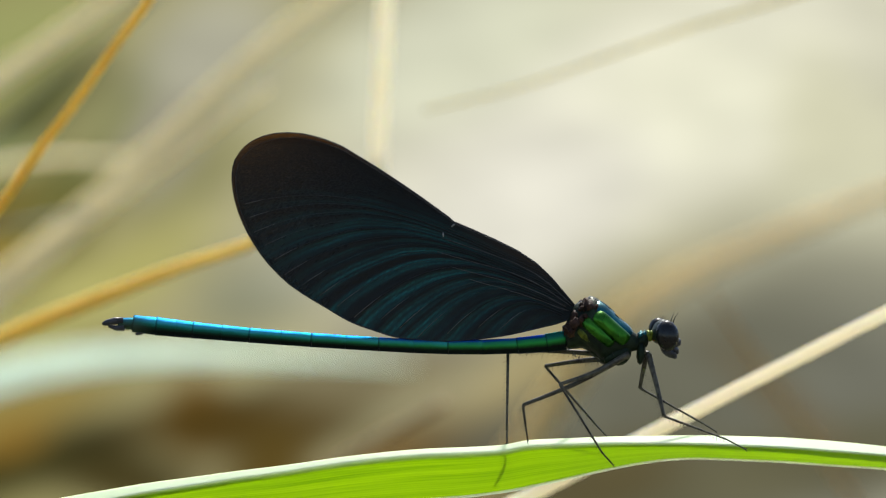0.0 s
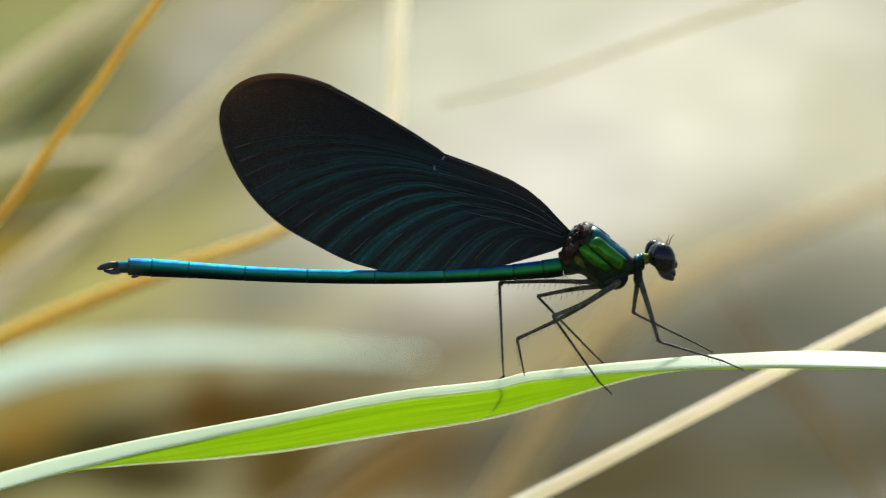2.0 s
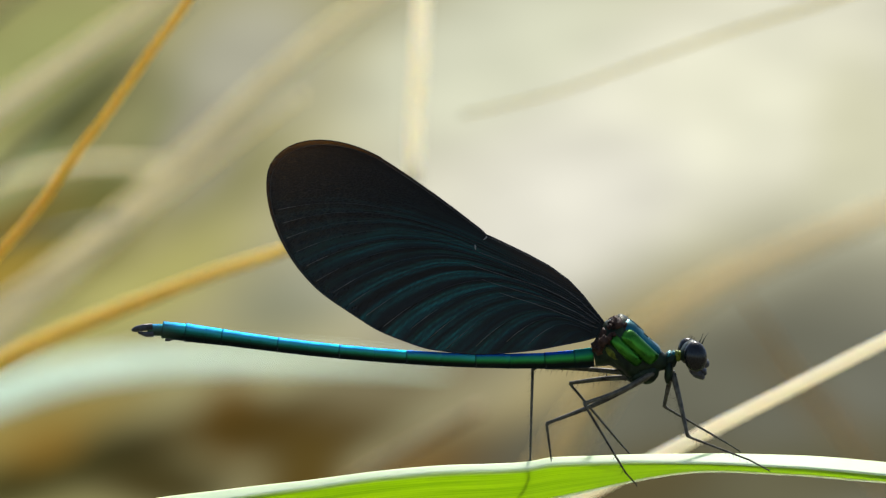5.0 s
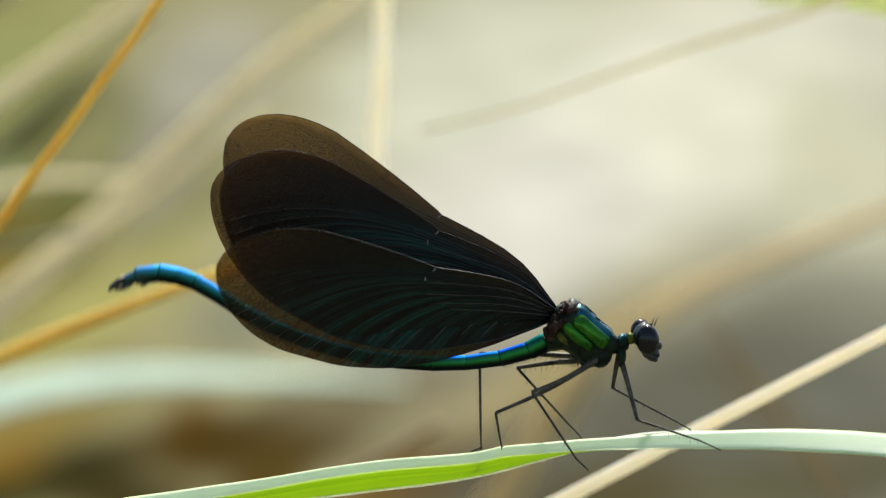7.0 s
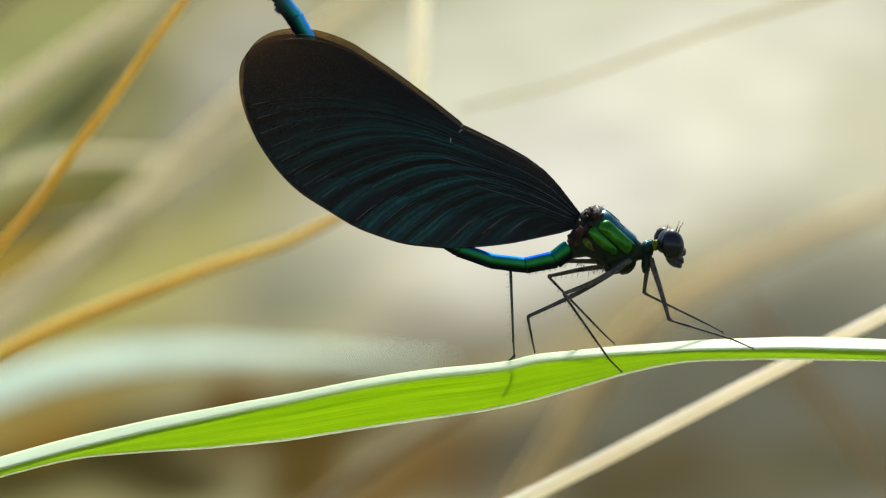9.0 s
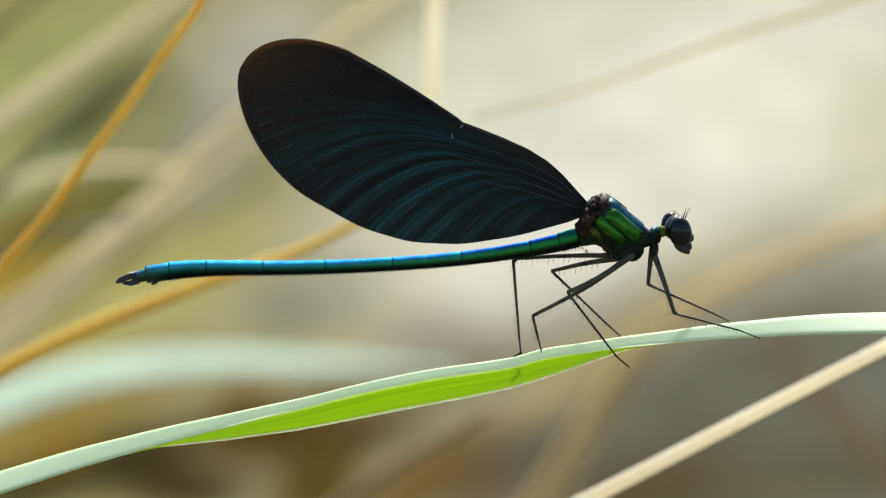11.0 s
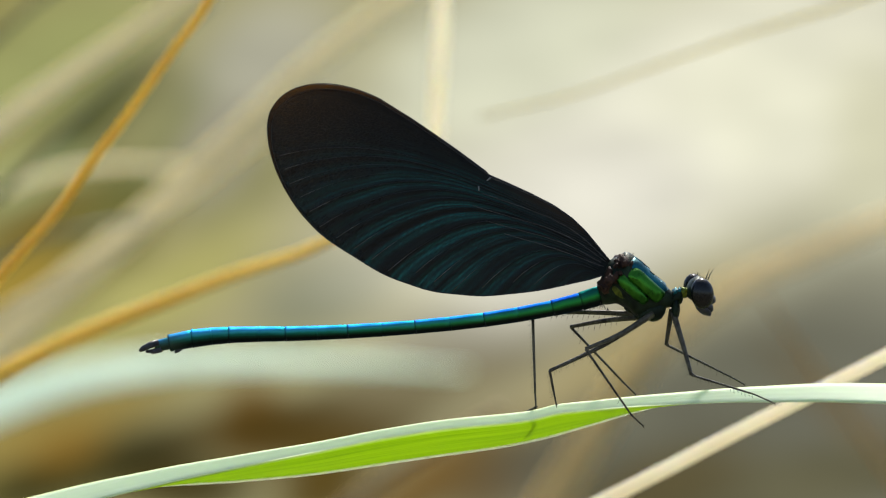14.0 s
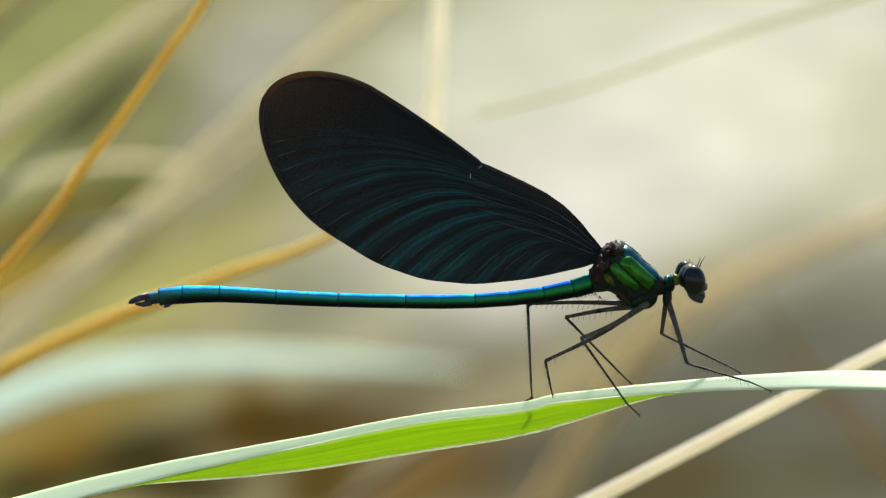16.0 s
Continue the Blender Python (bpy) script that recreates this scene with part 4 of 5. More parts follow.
def grasses():
    """Dry and green grasses behind the leaf, rooted in the bank; coordinates in mm."""
    blade('dry_grass_stalk', [(-129.0, 55, -10.4), (-115.4, 55, 20.4), (-100.2, 55, 50.4), (-83.5, 55, 79.5), (-65.1, 55, 107.7), (-44.8, 55, 134.5), (-40.6, 55, 139.3), (-36.8, 55, 143.5), (-33.7, 55, 148), (-30.0, 55, 152.8), (-25.7, 55, 158.9), (-22.4, 55, 163.4), (-20.4, 55, 167.1)], 1.85, 0.70, M_ORANGE, 'orange dry grass stalk bending over the bank', taper=(0.7, 0.6), category='grass stalk')
    blade('dry_grass_stalk', [(-180.9, 90, -5.1), (-158.6, 90, 25.1), (-134.1, 90, 53.7), (-107.6, 90, 80.2), (-78.8, 90, 104.4), (-48, 90, 125.9), (-44.6, 90, 127.8), (-36.1, 90, 131.9), (-27.5, 90, 135.3), (-20.1, 90, 138.1), (-15, 90, 139.7), (-10.5, 90, 141.8), (-5.9, 90, 144.1)], 4.55, 0.70, M_ORANGE, 'long orange dry grass leaf arching sideways', taper=(0.5, 0.25), category='grass stalk')
    blade('dry_reed_leaf', [(78, 130, -6), (80, 130, 90), (72, 130, 170), (52, 130, 222), (26, 130, 236), (6, 130, 214), (-0.2, 130, 186), (-0.7, 130, 168.3), (-1.0, 130, 160.3), (-1.4, 130, 153.6), (-1.6, 130, 146.8)], 2.2, 0.6, M_CREAM, 'cream dry reed leaf with its tip hanging straight down', taper=(0.8, 0.75), twist=(88, 88), category='reed leaf', count=110)
    swaying = blade('dry_straw', [(-129.7, 42, -9.8), (-106.9, 42, 18.9), (-82.0, 42, 45.8), (-55.1, 42, 70.6), (-26.1, 42, 92.9), (4.9, 42, 112.4), (13.2, 42, 116.5), (26.6, 42, 123.4), (40.5, 42, 130.5), (48.3, 42, 134.5), (57.5, 42, 140.1)], 1.68, 1.45, M_STRAW, 'pale cream dry straw lying aslant', taper=(0.9, 0.7), category='straw', rib=False)
    blade('bleached_reed_leaf', [(-185.9, 250, -1.2), (-166.0, 250, 32.5), (-144.1, 250, 65), (-120.1, 250, 95.9), (-93.9, 250, 124.9), (-65.4, 250, 151.7), (-56.4, 250, 158.8), (-45.2, 250, 166.6), (-34.7, 250, 174.1), (-22.0, 250, 183.4)], 11.22, 0.60, M_PALE, 'bleached dry reed leaf slanting up', twist=(30, 30), category='reed leaf', group='bleached reed leaves')
    blade('bleached_reed_leaf', [(-149.4, 250, -4), (-135.6, 250, 23.2), (-120.3, 250, 49.6), (-103.4, 250, 75), (-84.8, 250, 99.3), (-64.6, 250, 122.1), (-54.1, 250, 132.2), (-41.4, 250, 143.1), (-28.7, 250, 154.7), (-16.7, 250, 165.9), (-4.8, 250, 174.5), (8.7, 250, 183.4)], 11.22, 0.60, M_PALE, 'bleached dry reed leaf slanting up', twist=(30, 30), category='reed leaf', group='bleached reed leaves')
    blade('green_reed_leaf', [(-216.8, 440, -6.1), (-194.8, 440, 21), (-170.7, 440, 46.5), (-144.7, 440, 69.8), (-116.7, 440, 90.8), (-86.8, 440, 108.9), (-75.2, 440, 114.4), (-60.8, 440, 118.8), (-43.6, 440, 121.1), (-27.3, 440, 121.2), (-13.8, 440, 120.7), (3.5, 440, 119.5)], 23.03, 0.80, M_MINT, 'pale grey-green reed leaf lying level', taper=(0.8, 0.1), twist=(24, 20), category='reed leaf')
    blade('bleached_reed_leaf', [(-266.5, 300, -10.7), (-232.5, 300, 27.5), (-195.6, 300, 62.9), (-155.8, 300, 94.9), (-113.1, 300, 123.1), (-67.8, 300, 146.9), (-63, 300, 148.8), (-54.2, 300, 151.5), (-45.3, 300, 152.3), (-36.5, 300, 152)], 10.45, 0.80, M_PALE, 'pale cream-green reed leaf lying level', taper=(0.7, 0.2), twist=(24, 24), category='reed leaf', group='bleached reed leaves')
    blade('dead_reed_leaf', [(-100.2, 220, -0.9), (-86.3, 220, 22.5), (-71, 220, 45), (-54.2, 220, 66.4), (-35.9, 220, 86.5), (-16, 220, 105.1), (-9.6, 220, 110.1), (-1.7, 220, 115.1), (6.9, 220, 120.1)], 5.00, 0.60, M_TAN, 'tan dead leaf leaning over', taper=(0.7, 0.3), category='dead leaf', group='dead reed leaves')
    blade('golden_reed_leaf', [(-38.8, 330, -14.5), (-28.6, 330, 12.9), (-17.3, 330, 39.9), (-4.8, 330, 66.4), (9.1, 330, 92.2), (24.4, 330, 117.1), (30.6, 330, 125.9), (42.3, 330, 134.6), (54.1, 330, 140.1), (65.6, 330, 144.7), (78.3, 330, 149.3)], 9.21, 0.60, M_GOLD, 'broad pale golden reed leaf leaning across', taper=(0.6, 0.4), twist=(32, 32), category='reed leaf')
    blade('dead_grass_leaf', [(113.5, 250, -14.9), (105.6, 250, 9.1), (96.8, 250, 32.8), (86.9, 250, 56.1), (76.1, 250, 79), (64, 250, 101.2), (58, 250, 110.9), (49, 250, 123.6), (41.6, 250, 134.1)], 1.64, 1.00, M_TAN, 'thin brown dead grass leaf leaning over', taper=(0.8, 0.4), category='grass')
    blade('dry_twig', [(122.4, 125, -6.0), (120.4, 125, 73.0), (110.9, 125, 140.0), (91.8, 125, 169.7), (70.7, 125, 175.4), (52.7, 125, 170.5), (43.5, 125, 166.8), (33.9, 125, 163.9), (25.4, 125, 161.0), (13.1, 125, 156.7), (3.5, 125, 154.4)], 1.5, 0.55, M_DULL, 'thin dull grey-brown twig slanting across', taper=(0.6, 0.3), category='twig', count=110, rib=False)
    blade('olive_leaf', [(112, 190, -6), (112, 190, 70), (106, 190, 130), (92, 190, 158), (69.2, 190, 168.7), (55.5, 190, 172.1), (44.7, 190, 172.4)], 4.77, 0.80, M_OLIVE, 'olive green leaf hanging in from above', taper=(0.6, 0.3), category='leaf', count=100)
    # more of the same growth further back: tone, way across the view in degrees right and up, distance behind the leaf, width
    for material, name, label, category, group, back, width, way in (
            # dark blades stand in for shady gaps; their colour carries the shade
            (M_OLIVE_SHADED, 'green_grass_blade', 'olive grass blade with shade painted into its dark colour', 'grass blade', 'olive grass blades', 200, 3.4, [(-5.6, 0.15), (-5.0, 0.71), (-4.1, 1.55), (-3.1, 2.43), (-2.6, 2.85)]),
            (M_OLIVE_SHADED, 'green_grass_blade', 'olive grass blade with shade painted into its dark colour', 'grass blade', 'olive grass blades', 190, 4.4, [(-5.4, -0.35), (-4.6, 0.10), (-3.95, 0.30), (-3.4, 0.36)]),
            (M_OLIVE_SHADED, 'green_grass_blade', 'olive grass blade with shade painted into its dark colour', 'grass blade', 'olive grass blades', 200, 5.0, [(-5.2, 2.3), (-4.7, 2.75), (-4.2, 3.1)]),
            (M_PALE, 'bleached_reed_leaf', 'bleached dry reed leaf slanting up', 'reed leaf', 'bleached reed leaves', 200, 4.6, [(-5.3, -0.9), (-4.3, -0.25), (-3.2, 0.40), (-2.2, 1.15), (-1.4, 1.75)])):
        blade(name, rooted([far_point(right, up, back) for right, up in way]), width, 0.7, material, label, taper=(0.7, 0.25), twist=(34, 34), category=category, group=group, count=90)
    return swaying


# ---- how things move ----
def motions(fly, segments, wings, legs, leaf, stalk):
    """Sway of the leaf in the breeze, the perched insect on it, its tail flicks and wing claps.
    Rows: seconds, mm to the right, mm up, degrees nose up, degrees leaning away."""
    body_rows = [
        (0, 16.18, -7.45, 1.57, 4.375), (0.2, 15.91, -7.16, 2.63, 3.721), (0.3, 15.18, -5.89, 3.16, 3.392),
        (0.5, 15.65, -5.44, 4.23, 2.738), (0.7, 15.15, -6.07, 4.27, 2.204), (0.8, 15.42, -6.5, 4.29, 1.938),
        (1, 15.56, -5.22, 4.33, 1.4), (1.2, 14.82, -4.6, 4.67, 0.654), (1.3, 14.58, -3.72, 4.84, 0.283),
        (1.5, 14.95, -4, 5.17, -0.463), (1.7, 13.86, -1.09, 4.67, 0.283), (1.8, 14.37, -1.75, 4.42, 0.654),
        (2, 14.68, -1.77, 3.91, 1.4), (2.2, 15.51, -4.41, 3.57, 3.425), (2.3, 15.44, -3.62, 3.39, 4.433),
        (2.5, 15.39, -3.74, 3.05, 6.458), (2.7, 16.04, -5.69, 4.31, 4.9), (2.8, 17.77, -9.49, 4.95, 4.121), (2.9, 16.0, -3.6, 5.6, 3.34),
        (3, 14.95, -0.31, 6.21, 2.567), (3.1, 13.87, 2.0, 5.5, 2.36), (3.2, 12.25, 4.75, 4.69, 2.163), (3.3, 12.32, 3.76, 3.94, 1.963),
        (3.5, 16.13, -4.03, 2.42, 1.562), (3.7, 15.62, -4.91, 2.09, 1.763), (3.8, 15.57, -4.37, 1.93, 1.858),
        (4, 16.23, -6.75, 1.6, 2.058), (4.2, 16.52, -6.82, 0.72, 2.908), (4.3, 17.03, -7.92, 0.28, 3.333),
        (4.5, 16.84, -8.33, -0.6, 4.183), (4.7, 15.99, -8.61, -0.56, 3.767), (6.8, 14.83, -6.2, -0.12, -0.613),
        (7, 14.79, -5.92, 1.08, -1.204), (7.2, 14.1, -4.12, 1.85, -1.379), (7.3, 14.28, -4.6, 2.24, -1.467),
        (7.5, 14.48, -3.78, 3.01, -1.642), (7.7, 14.43, -4.95, 2.35, -0.988), (7.8, 14.13, -3.99, 2.02, -0.663),
        (8, 14.7, -4.41, 1.36, -0.008), (8.2, 13.6, -2.24, 1.69, -0.008), (8.3, 13.84, -2.25, 1.86, -0.008),
        (8.5, 14.34, -1.63, 2.2, -0.008), (8.6, 14.24, -1.9, 1.59, 1.808), (8.7, 13.57, 0.01, 0.99, 3.625),
        (10.8, 14.07, -0.44, 3.51, -1.35), (11, 13.11, 1.7, 2.56, -0.463), (11.2, 13.04, 0.98, 1.81, -0.158),
        (11.3, 13.17, 1.15, 1.43, -0.008), (11.5, 14.47, -2.24, 0.68, 0.296), (11.7, 14.15, -2.34, 0.37, 0.175),
        (12, 14.64, -2.83, -0.11, -0.008), (12.5, 14.45, -2.9, 0.71, 0.763), (12.7, 13.89, -1.91, 0.78, 0.096),
        (12.9, 14.75, -4.25, 0.86, -0.575), (13, 14.45, -2.82, 0.9, -0.908), (13.2, 14.25, -2.97, 0.35, -0.55),
        (13.5, 14.61, -4.4, -0.47, -0.008), (14, 14.38, -3.2, 0.66, -0.008), (14.5, 14.34, -3.56, -0.01, -0.008),
        (15, 14.08, -2.76, 0.75, -0.463), (15.5, 14.12, -2.93, 0.49, -0.312), (16, 13.89, -2.36, 1.01, 0.45),
    ]
    leaf_rows = [
        (0, 9.56, -16.494, -2.373, 17.5), (0.2, 9.3, -16.256, -1.705, 14.88), (0.3, 8.57, -15.001, -1.376, 13.57),
        (0.5, 9.05, -14.603, -0.718, 10.95), (0.7, 8.51, -15.333, -0.621, 8.81), (0.8, 8.76, -15.808, -0.573, 7.74),
        (1, 8.86, -14.627, -0.477, 5.6), (1.2, 8.1, -14.025, -0.342, 2.62), (1.3, 7.85, -13.148, -0.283, 1.13),
        (1.5, 8.2, -13.453, 0.123, -1.85), (1.7, 7.18, -10.638, 0.307, 1.13), (1.8, 7.73, -11.355, 0.548, 2.62),
        (2, 8.11, -11.487, 1.013, 5.6), (2.2, 8.99, -13.901, 0.499, 13.7), (2.3, 8.95, -13.003, 0.237, 17.74),
        (2.5, 8.95, -12.896, 0.1, 25.83), (2.7, 9.65, -15.004, 0.603, 19.6), (2.8, 11.39, -18.868, 1.043, 16.49), (2.9, 9.65, -13.1, 1.5, 13.4),
        (3, 8.62, -9.826, 1.933, 10.26), (3.1, 7.45, -7.5, 1.35, 9.44), (3.2, 5.7, -4.734, 0.745, 8.66), (3.3, 5.65, -5.707, 0.151, 7.86),
        (3.5, 9.23, -13.454, -1.036, 6.25), (3.7, 8.67, -14.301, -1.572, 7.04), (3.8, 8.59, -13.729, -1.84, 7.44),
        (4, 9.19, -16.075, -2.365, 8.23), (4.2, 9.52, -16, -2.808, 11.63), (4.3, 10.05, -17.022, -3.035, 13.34),
        (4.5, 9.89, -17.297, -3.478, 16.74), (4.7, 9.02, -17.605, -3.303, 15.07), (6.8, 7.64, -15.574, -1.259, -2.45),
        (7, 7.64, -15.297, -0.692, -4.82), (7.2, 7, -13.559, -0.246, -5.52), (7.3, 7.21, -14.066, -0.023, -5.87),
        (7.5, 7.45, -13.308, 0.431, -6.56), (7.7, 7.49, -14.571, 0.121, -3.95), (7.8, 7.23, -13.658, -0.033, -2.65),
        (8, 7.87, -14.171, -0.343, -0.04), (8.2, 6.84, -12.121, 0.257, -0.04), (8.3, 7.12, -12.191, 0.557, -0.04),
        (8.5, 7.69, -11.691, 1.147, -0.04), (8.6, 7.71, -11.75, 1.02, 7.23), (8.7, 7.17, -9.627, 0.762, 14.51),
        (10.8, 7.03, -9.447, 1.992, -5.4), (11, 6.61, -8.493, 3.123, -1.85), (11.2, 6.36, -8.992, 1.975, -0.64),
        (11.3, 6.4, -8.711, 1.405, -0.03), (11.5, 7.52, -11.898, 0.446, 1.19), (11.7, 7.17, -12.099, 0.456, 0.69),
        (12, 7.64, -12.721, 0.477, -0.04), (12.5, 7.59, -12.764, 0.539, 3.05), (12.7, 6.92, -11.619, 0.322, 0.38),
        (12.9, 7.66, -13.851, 0.474, -2.3), (13, 7.31, -12.366, 0.575, -3.64), (13.2, 7.17, -12.63, 0.216, -2.2),
        (13.5, 7.64, -14.221, -0.343, -0.04), (14, 7.31, -13.001, 0.477, -0.04), (14.5, 7.55, -13.571, 0.207, -0.04),
        (15, 7.17, -12.563, 0.393, -1.85), (15.5, 7.26, -13.072, 0.965, -1.25), (16, 7.17, -12.386, 1.114, 1.8),
    ]
    # seconds, then the bend of the abdomen at its base, middle, rear, end and tip
    tail_rows = [
        (0, -7.43, 4.39, 6.76, 8.33, 2.56), (0.5, -5.87, 4.98, 7.5, 7.38, 1.1), (1, -5.65, 5.16, 7.27, 8, 3.43),
        (1.5, -9.48, 5.79, 8.09, 9.07, 1.57), (2, -4.1, 3.19, 7.85, 6.63, 1.69), (2.5, -7.1, 4.58, 6.38, 8.71, 5.34),
        (3, -6.68, 3.33, 9.01, 5.96, 2.14), (3.5, -9.33, 3.46, 7.48, 7.37, 0.54), (4, -8.19, 4.43, 6.87, 5.78, -0.21),
        (4.5, -6.48, 2.55, 7.46, 6.33, 0.45), (4.9, -6.48, 2.55, 7.46, 6.33, 0.45), (6.5, -12.34, -3.43, 9.03, -11.48, -24.1),
        (6.8, -12.06, 0.75, 21.76, -21.23, -36.86), (7, -25.63, 7.33, 36.17, -5.96, -24.03), (7.2, -19.98, 17.36, 36.19, 10.6, -15.18),
        (7.5, -20.29, 11.04, 22.62, -17.21, -39.05), (7.7, -13.91, 10.34, 31.1, -2.16, -43.64), (7.8, -26.35, 19.08, 37.43, 14, -41.03),
        (8, -36.44, 41.7, 60.83, 31.57, 2.6), (8.2, -13.12, -0.38, 5.01, -10.67, -55), (8.3, -14.3, -5.48, 0.48, -14.04, -41.96),
        (8.5, -12.34, -3.43, 9.03, -11.48, -24.1), (8.6, -22.8, -8.66, 26.46, 21.82, -11.49), (8.7, -32.53, 3.11, 40.93, 44.74, 14.4),
        (8.8, -40, 14.19, 51.57, 70.78, 55), (8.9, -32.48, 27.66, 65.1, 64.43, 67.84), (9, -35.15, 38.88, 74.8, 52.86, 40.36),
        (9.2, -20.28, -0.19, -6.32, -10.47, -55), (9.3, -8.11, -1.83, 2.68, -4.38, -33.59), (9.7, -8.85, 0.67, 3.73, -5.16, -10.95),
        (10.8, -8.85, 0.67, 3.73, -5.16, -10.95), (11, -13.35, -1.83, 3.33, -6.55, -10.09), (11.1, -24.07, -4.9, 8.56, -2.9, -16.11),
        (11.2, -24.8, -7.75, 19.42, 26.84, 10.83), (11.3, -40, 6.12, 35.63, 43.37, 41.22), (11.4, -40, 14.19, 51.57, 70.78, 55),
        (11.5, -32.48, 27.66, 65.1, 64.43, 67.84), (11.6, -35.15, 38.88, 74.8, 52.86, 40.36), (11.7, -31, 34, 58, 34, 6), (11.8, -20.28, -0.19, -6.32, -10.47, -55),
        (12, -15.24, -3.45, 2.41, -20.42, -22.66), (12.1, -28.56, -9.01, 6.16, 4.41, -24.25), (12.2, -34.88, -2.38, 11.25, 11.39, 2.24),
        (12.3, -27.18, 1.24, 11.88, 13.91, 8.38), (12.4, -27.35, 3.65, 21.23, 31.91, 24.93), (12.5, -23.47, -0.23, 43.4, 48.88, 40.32),
        (12.6, -28.12, 12.64, 52.64, 68.83, 46.25), (12.7, -40, 39.49, 55.97, 60.86, 51.4), (12.8, -31.89, 43.52, 69.6, 72.52, 65.82),
        (12.9, -22.1, 52.3, 87.82, 83.86, 1.78), (13, -10.54, 7.54, 14.35, -1.52, -55), (13.1, -5.86, 1.04, -2.79, -9.28, -50.61),
        (13.2, -8.11, -1.83, 2.68, -4.38, -33.59), (13.3, 5.99, -14.48, 8.23, -8.64, -36.86), (13.4, -21.08, -12.77, 0.39, -7.09, -23.61),
        (13.5, -22.12, -8.64, 20.38, 17.33, -5.5), (14, -16.83, -5.06, 0.38, -10.29, -11.8), (14.5, -16.78, -3.13, 0.79, -7.07, -13.57),
        (15, -19.17, 0.13, 2.34, -4.67, -7.78), (15.5, -16.01, -0.21, 2.71, -4.52, -6.49), (16, -15.64, 1.11, 4.8, -4.61, -7.94),
    ]
    # seconds, degrees by which the folded wings are raised
    lift_rows = [
        (0, 0.2), (0.5, -0.9), (1, -0.9), (1.5, -1.4), (2, -0.6),
        (2.5, 1.3), (3, -0.5), (3.5, -0.9), (4, 0), (4.5, 0.2),
        (6.8, -1.92), (7, 0.62), (7.5, -2.3), (8, 2.4), (8.5, -1.3),
        (8.7, 2.01), (10.8, -1.57), (11, -0.97), (11.5, 4.34), (12, 0),
        (12.5, 5.1), (13, -1.2), (13.2, -0.2), (13.5, 0.84), (14, -0.09), (14.5, 0),
        (15, -0.32), (15.5, -0.14), (16, 0.31),
    ]
    spread_rows = [
        (0, 0), (6.6, 0), (6.8, 0.2), (6.9, 0.6), (7, 1), (7.1, 0.9), (7.2, 0),
        (7.8, 0), (8, 0.2), (8.2, 0), (8.7, 0), (8.9, 0.3), (9.2, 0), (11.4, 0),
        (11.5, 0.3), (11.6, 0.15), (11.8, 0.05), (12.6, 0.05), (12.8, 0.35), (12.9, 0.1), (13.1, 0),
        (16, 0),
    ]
    # seconds, degrees by which the hindwings hang below the forewings
    fan_rows = [(0, 0), (7.2, 0), (7.5, 1.2), (8.0, 0.8), (8.3, 0), (12.1, 0), (12.5, 2.2), (12.8, 1.0), (13, 0.7), (13.2, 0), (16, 0)]
    # seconds, degrees by which the folded wings tilt about their length, and by which their tips swing away
    tilt_rows = [(0, 0, 0), (1.0, 0, 0), (1.5, -17, 8), (2.0, 0, 0), (7.1, 0, 0), (7.3, -17, 10), (7.6, -18, 10), (7.8, -14, 6), (8.0, -11, 2), (8.2, 0, 0), (16, 0, 0)]
    stalk_rows = [
        (0, 0.84), (0.5, 0.77), (1, -0.09), (1.5, -0.1), (2, 0.7), (2.5, 1.52),
        (3, 1.54), (3.5, 0.56), (4, 0.3), (4.5, 0.48), (6.8, 0.6), (7, 0.72),
        (7.5, 1.26), (8, 0.88), (8.5, 1.87), (8.7, 2.4), (10.8, 0.69), (11, 0.76),
        (11.5, 0.43), (12, -0), (12.5, 0.91), (13, 0.61), (13.5, -0.01), (14, 0.17),
        (14.5, 0.58), (15, 0.07), (15.5, 0.05), (16, 0.51),
    ]
    # seconds, degrees by which the twisting leaf turns the insect's tail away
    yaw_rows = [(0, 0), (1.0, 0), (1.5, 7), (2.0, 0), (6.8, 3), (7.0, 4), (7.5, 7), (8.0, 3), (8.5, 0), (16, 0)]
    rest = Vector((6.80, 0, 9.98)) * MM

    def body_pose(row):
        t, x, z, nose, lean = row
        yaw = float(np.interp(t, [r[0] for r in yaw_rows], [r[1] for r in yaw_rows]))
        return pose(x * MM, 9.98 * MM * math.sin(radians(lean)), EYE[2] + z * MM, -lean, -nose, -yaw)

    walk(fly, [(r[0], body_pose(r)) for r in body_rows])
    walk(leaf, [(t, pose(x * MM, -1.0 * MM, EYE[2] + (z - 1.42 * math.sin(radians(47 - lean))) * MM, -lean, -nose)) for t, x, z, nose, lean in leaf_rows])
    grip = []
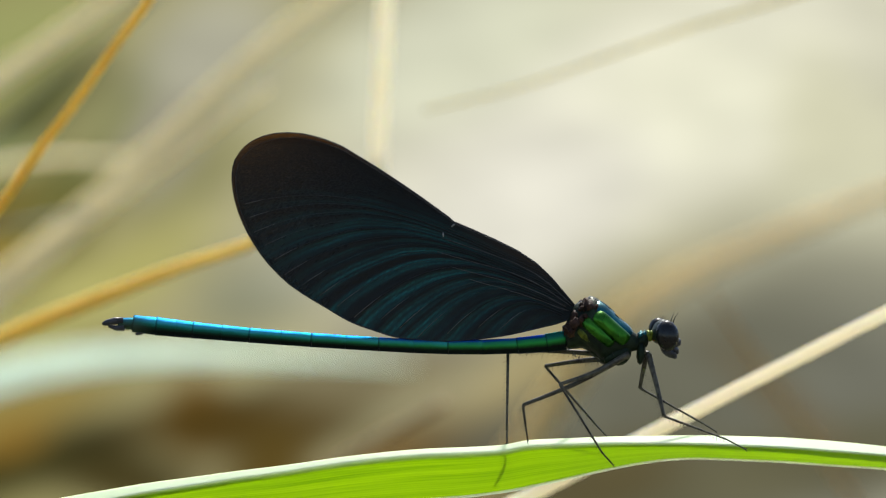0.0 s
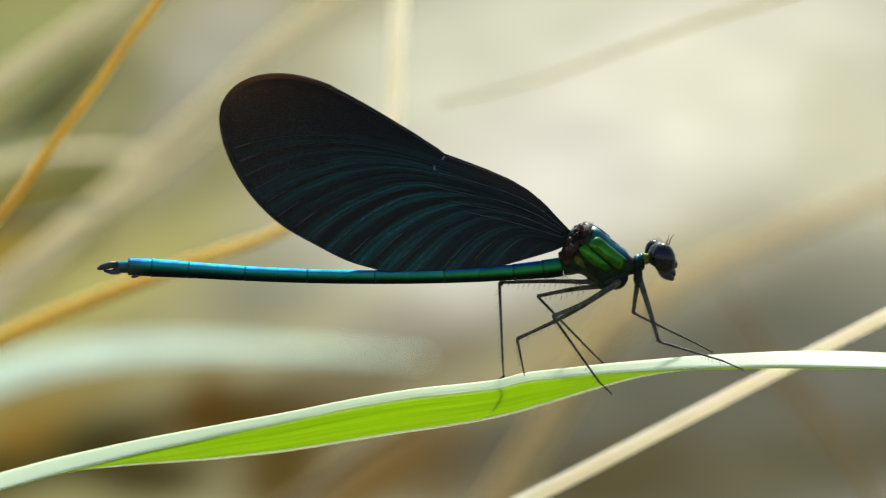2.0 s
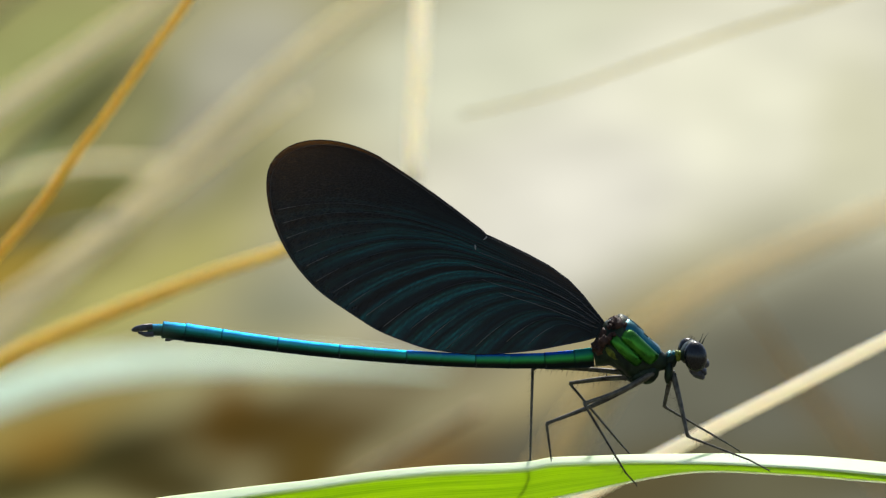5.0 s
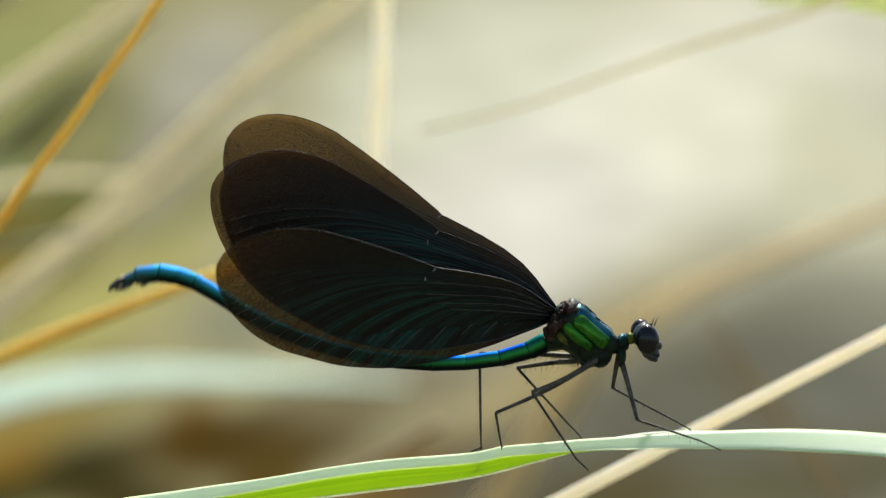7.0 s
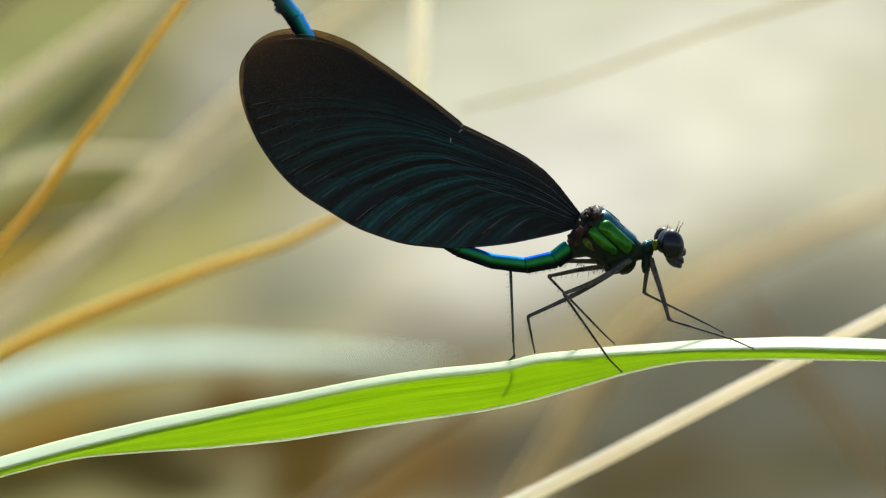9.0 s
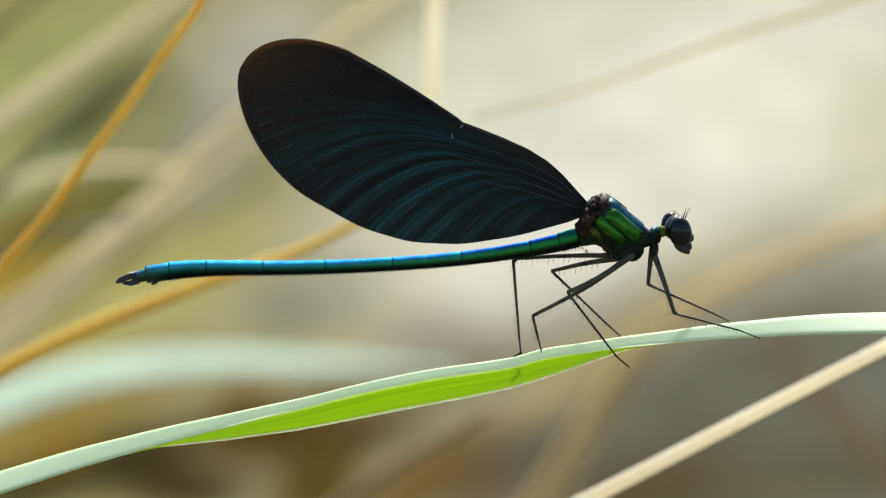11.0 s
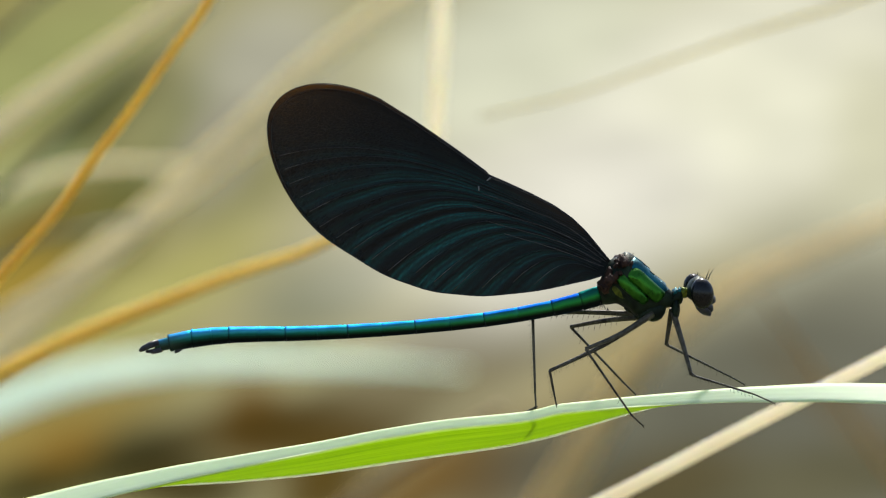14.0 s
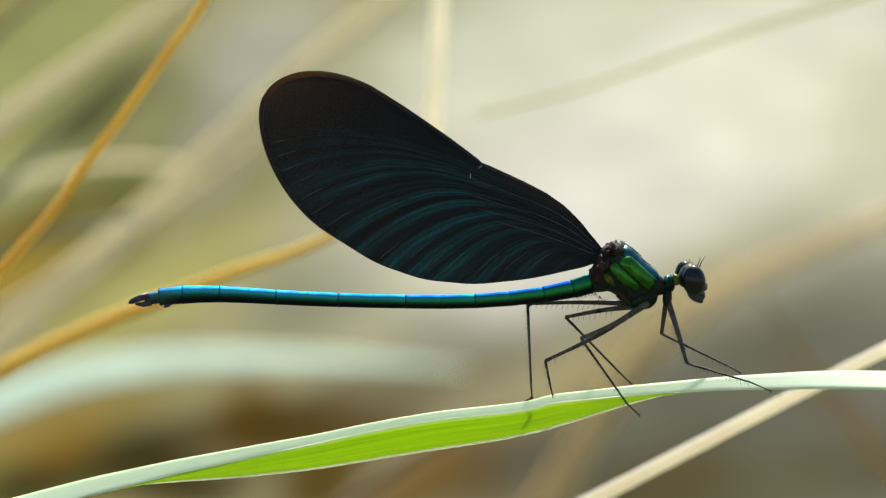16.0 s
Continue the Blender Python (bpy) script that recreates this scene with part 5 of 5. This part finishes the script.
    for b, l in zip(body_rows, leaf_rows):
        stand = pose(l[1] * MM, 0, EYE[2] + l[2] * MM, -b[4], -l[3]) @ Matrix.Translation(rest)
        grip.append((b[0], body_pose(b).inverted() @ stand))
    for one in legs:
        walk(one, grip)
    bends = {i: [] for i in range(len(PIECES))}
    for t, *knots in tail_rows:
        x, z = TAIL_BASE
        for i, (ring, start, end) in enumerate(PIECES):
            a = float(np.interp(ring + (start + end - 1) / 2, (0, 3, 6, 8, 9), knots))
            step = SEGMENTS[ring] * (end - start)
            bends[i].append((t, pose(x * MM, 0, z * MM, 0, a)))
            x -= step * math.cos(radians(a))
            z += step * math.sin(radians(a))
    for i, one in enumerate(segments):
        walk(one, bends[i])
    times = sorted({r[0] for r in lift_rows} | {r[0] for r in spread_rows} | {r[0] for r in fan_rows} | {r[0] for r in tilt_rows})
    gains = ((-4.0, -8.0, 0.0, -0.35), (3.0, -6.0, 0.0, 0.3), (-4.0, 12.0, 24.0, 0.1), (-16.4, 38.0, 29.0, -0.3))
    for one, (drop, open_angle, swing, set_off) in zip(wings, gains):
        rows = []
        for t in times:
            lift = float(np.interp(t, [r[0] for r in lift_rows], [r[1] for r in lift_rows]))
            spread = float(np.interp(t, [r[0] for r in spread_rows], [r[1] for r in spread_rows]))
            fan = float(np.interp(t, [r[0] for r in fan_rows], [r[1] for r in fan_rows])) if one in (wings[0], wings[3]) else 0.0
            tilt = float(np.interp(t, [r[0] for r in tilt_rows], [r[1] for r in tilt_rows]))
            away = float(np.interp(t, [r[0] for r in tilt_rows], [r[2] for r in tilt_rows]))
            y = one.location.y
            rows.append((t, pose(HINGE[0] * MM, y, HINGE[1] * MM, tilt + open_angle * spread, 26.6 + set_off + lift - fan + drop * (spread ** 2 if swing > 25 else spread), swing * spread - away)))
        walk(one, rows)
    home = stalk.location.copy()
    walk(stalk, [(t, pose(home.x, home.y, home.z + up * MM)) for t, up in stalk_rows])


ground()
backdrop()
stalk_thing = grasses()
leaf_thing = leaf_blade()
fly_thing, segment_parts, wing_parts, leg_parts = damselfly()
motions(fly_thing, segment_parts, wing_parts, leg_parts, leaf_thing, stalk_thing)
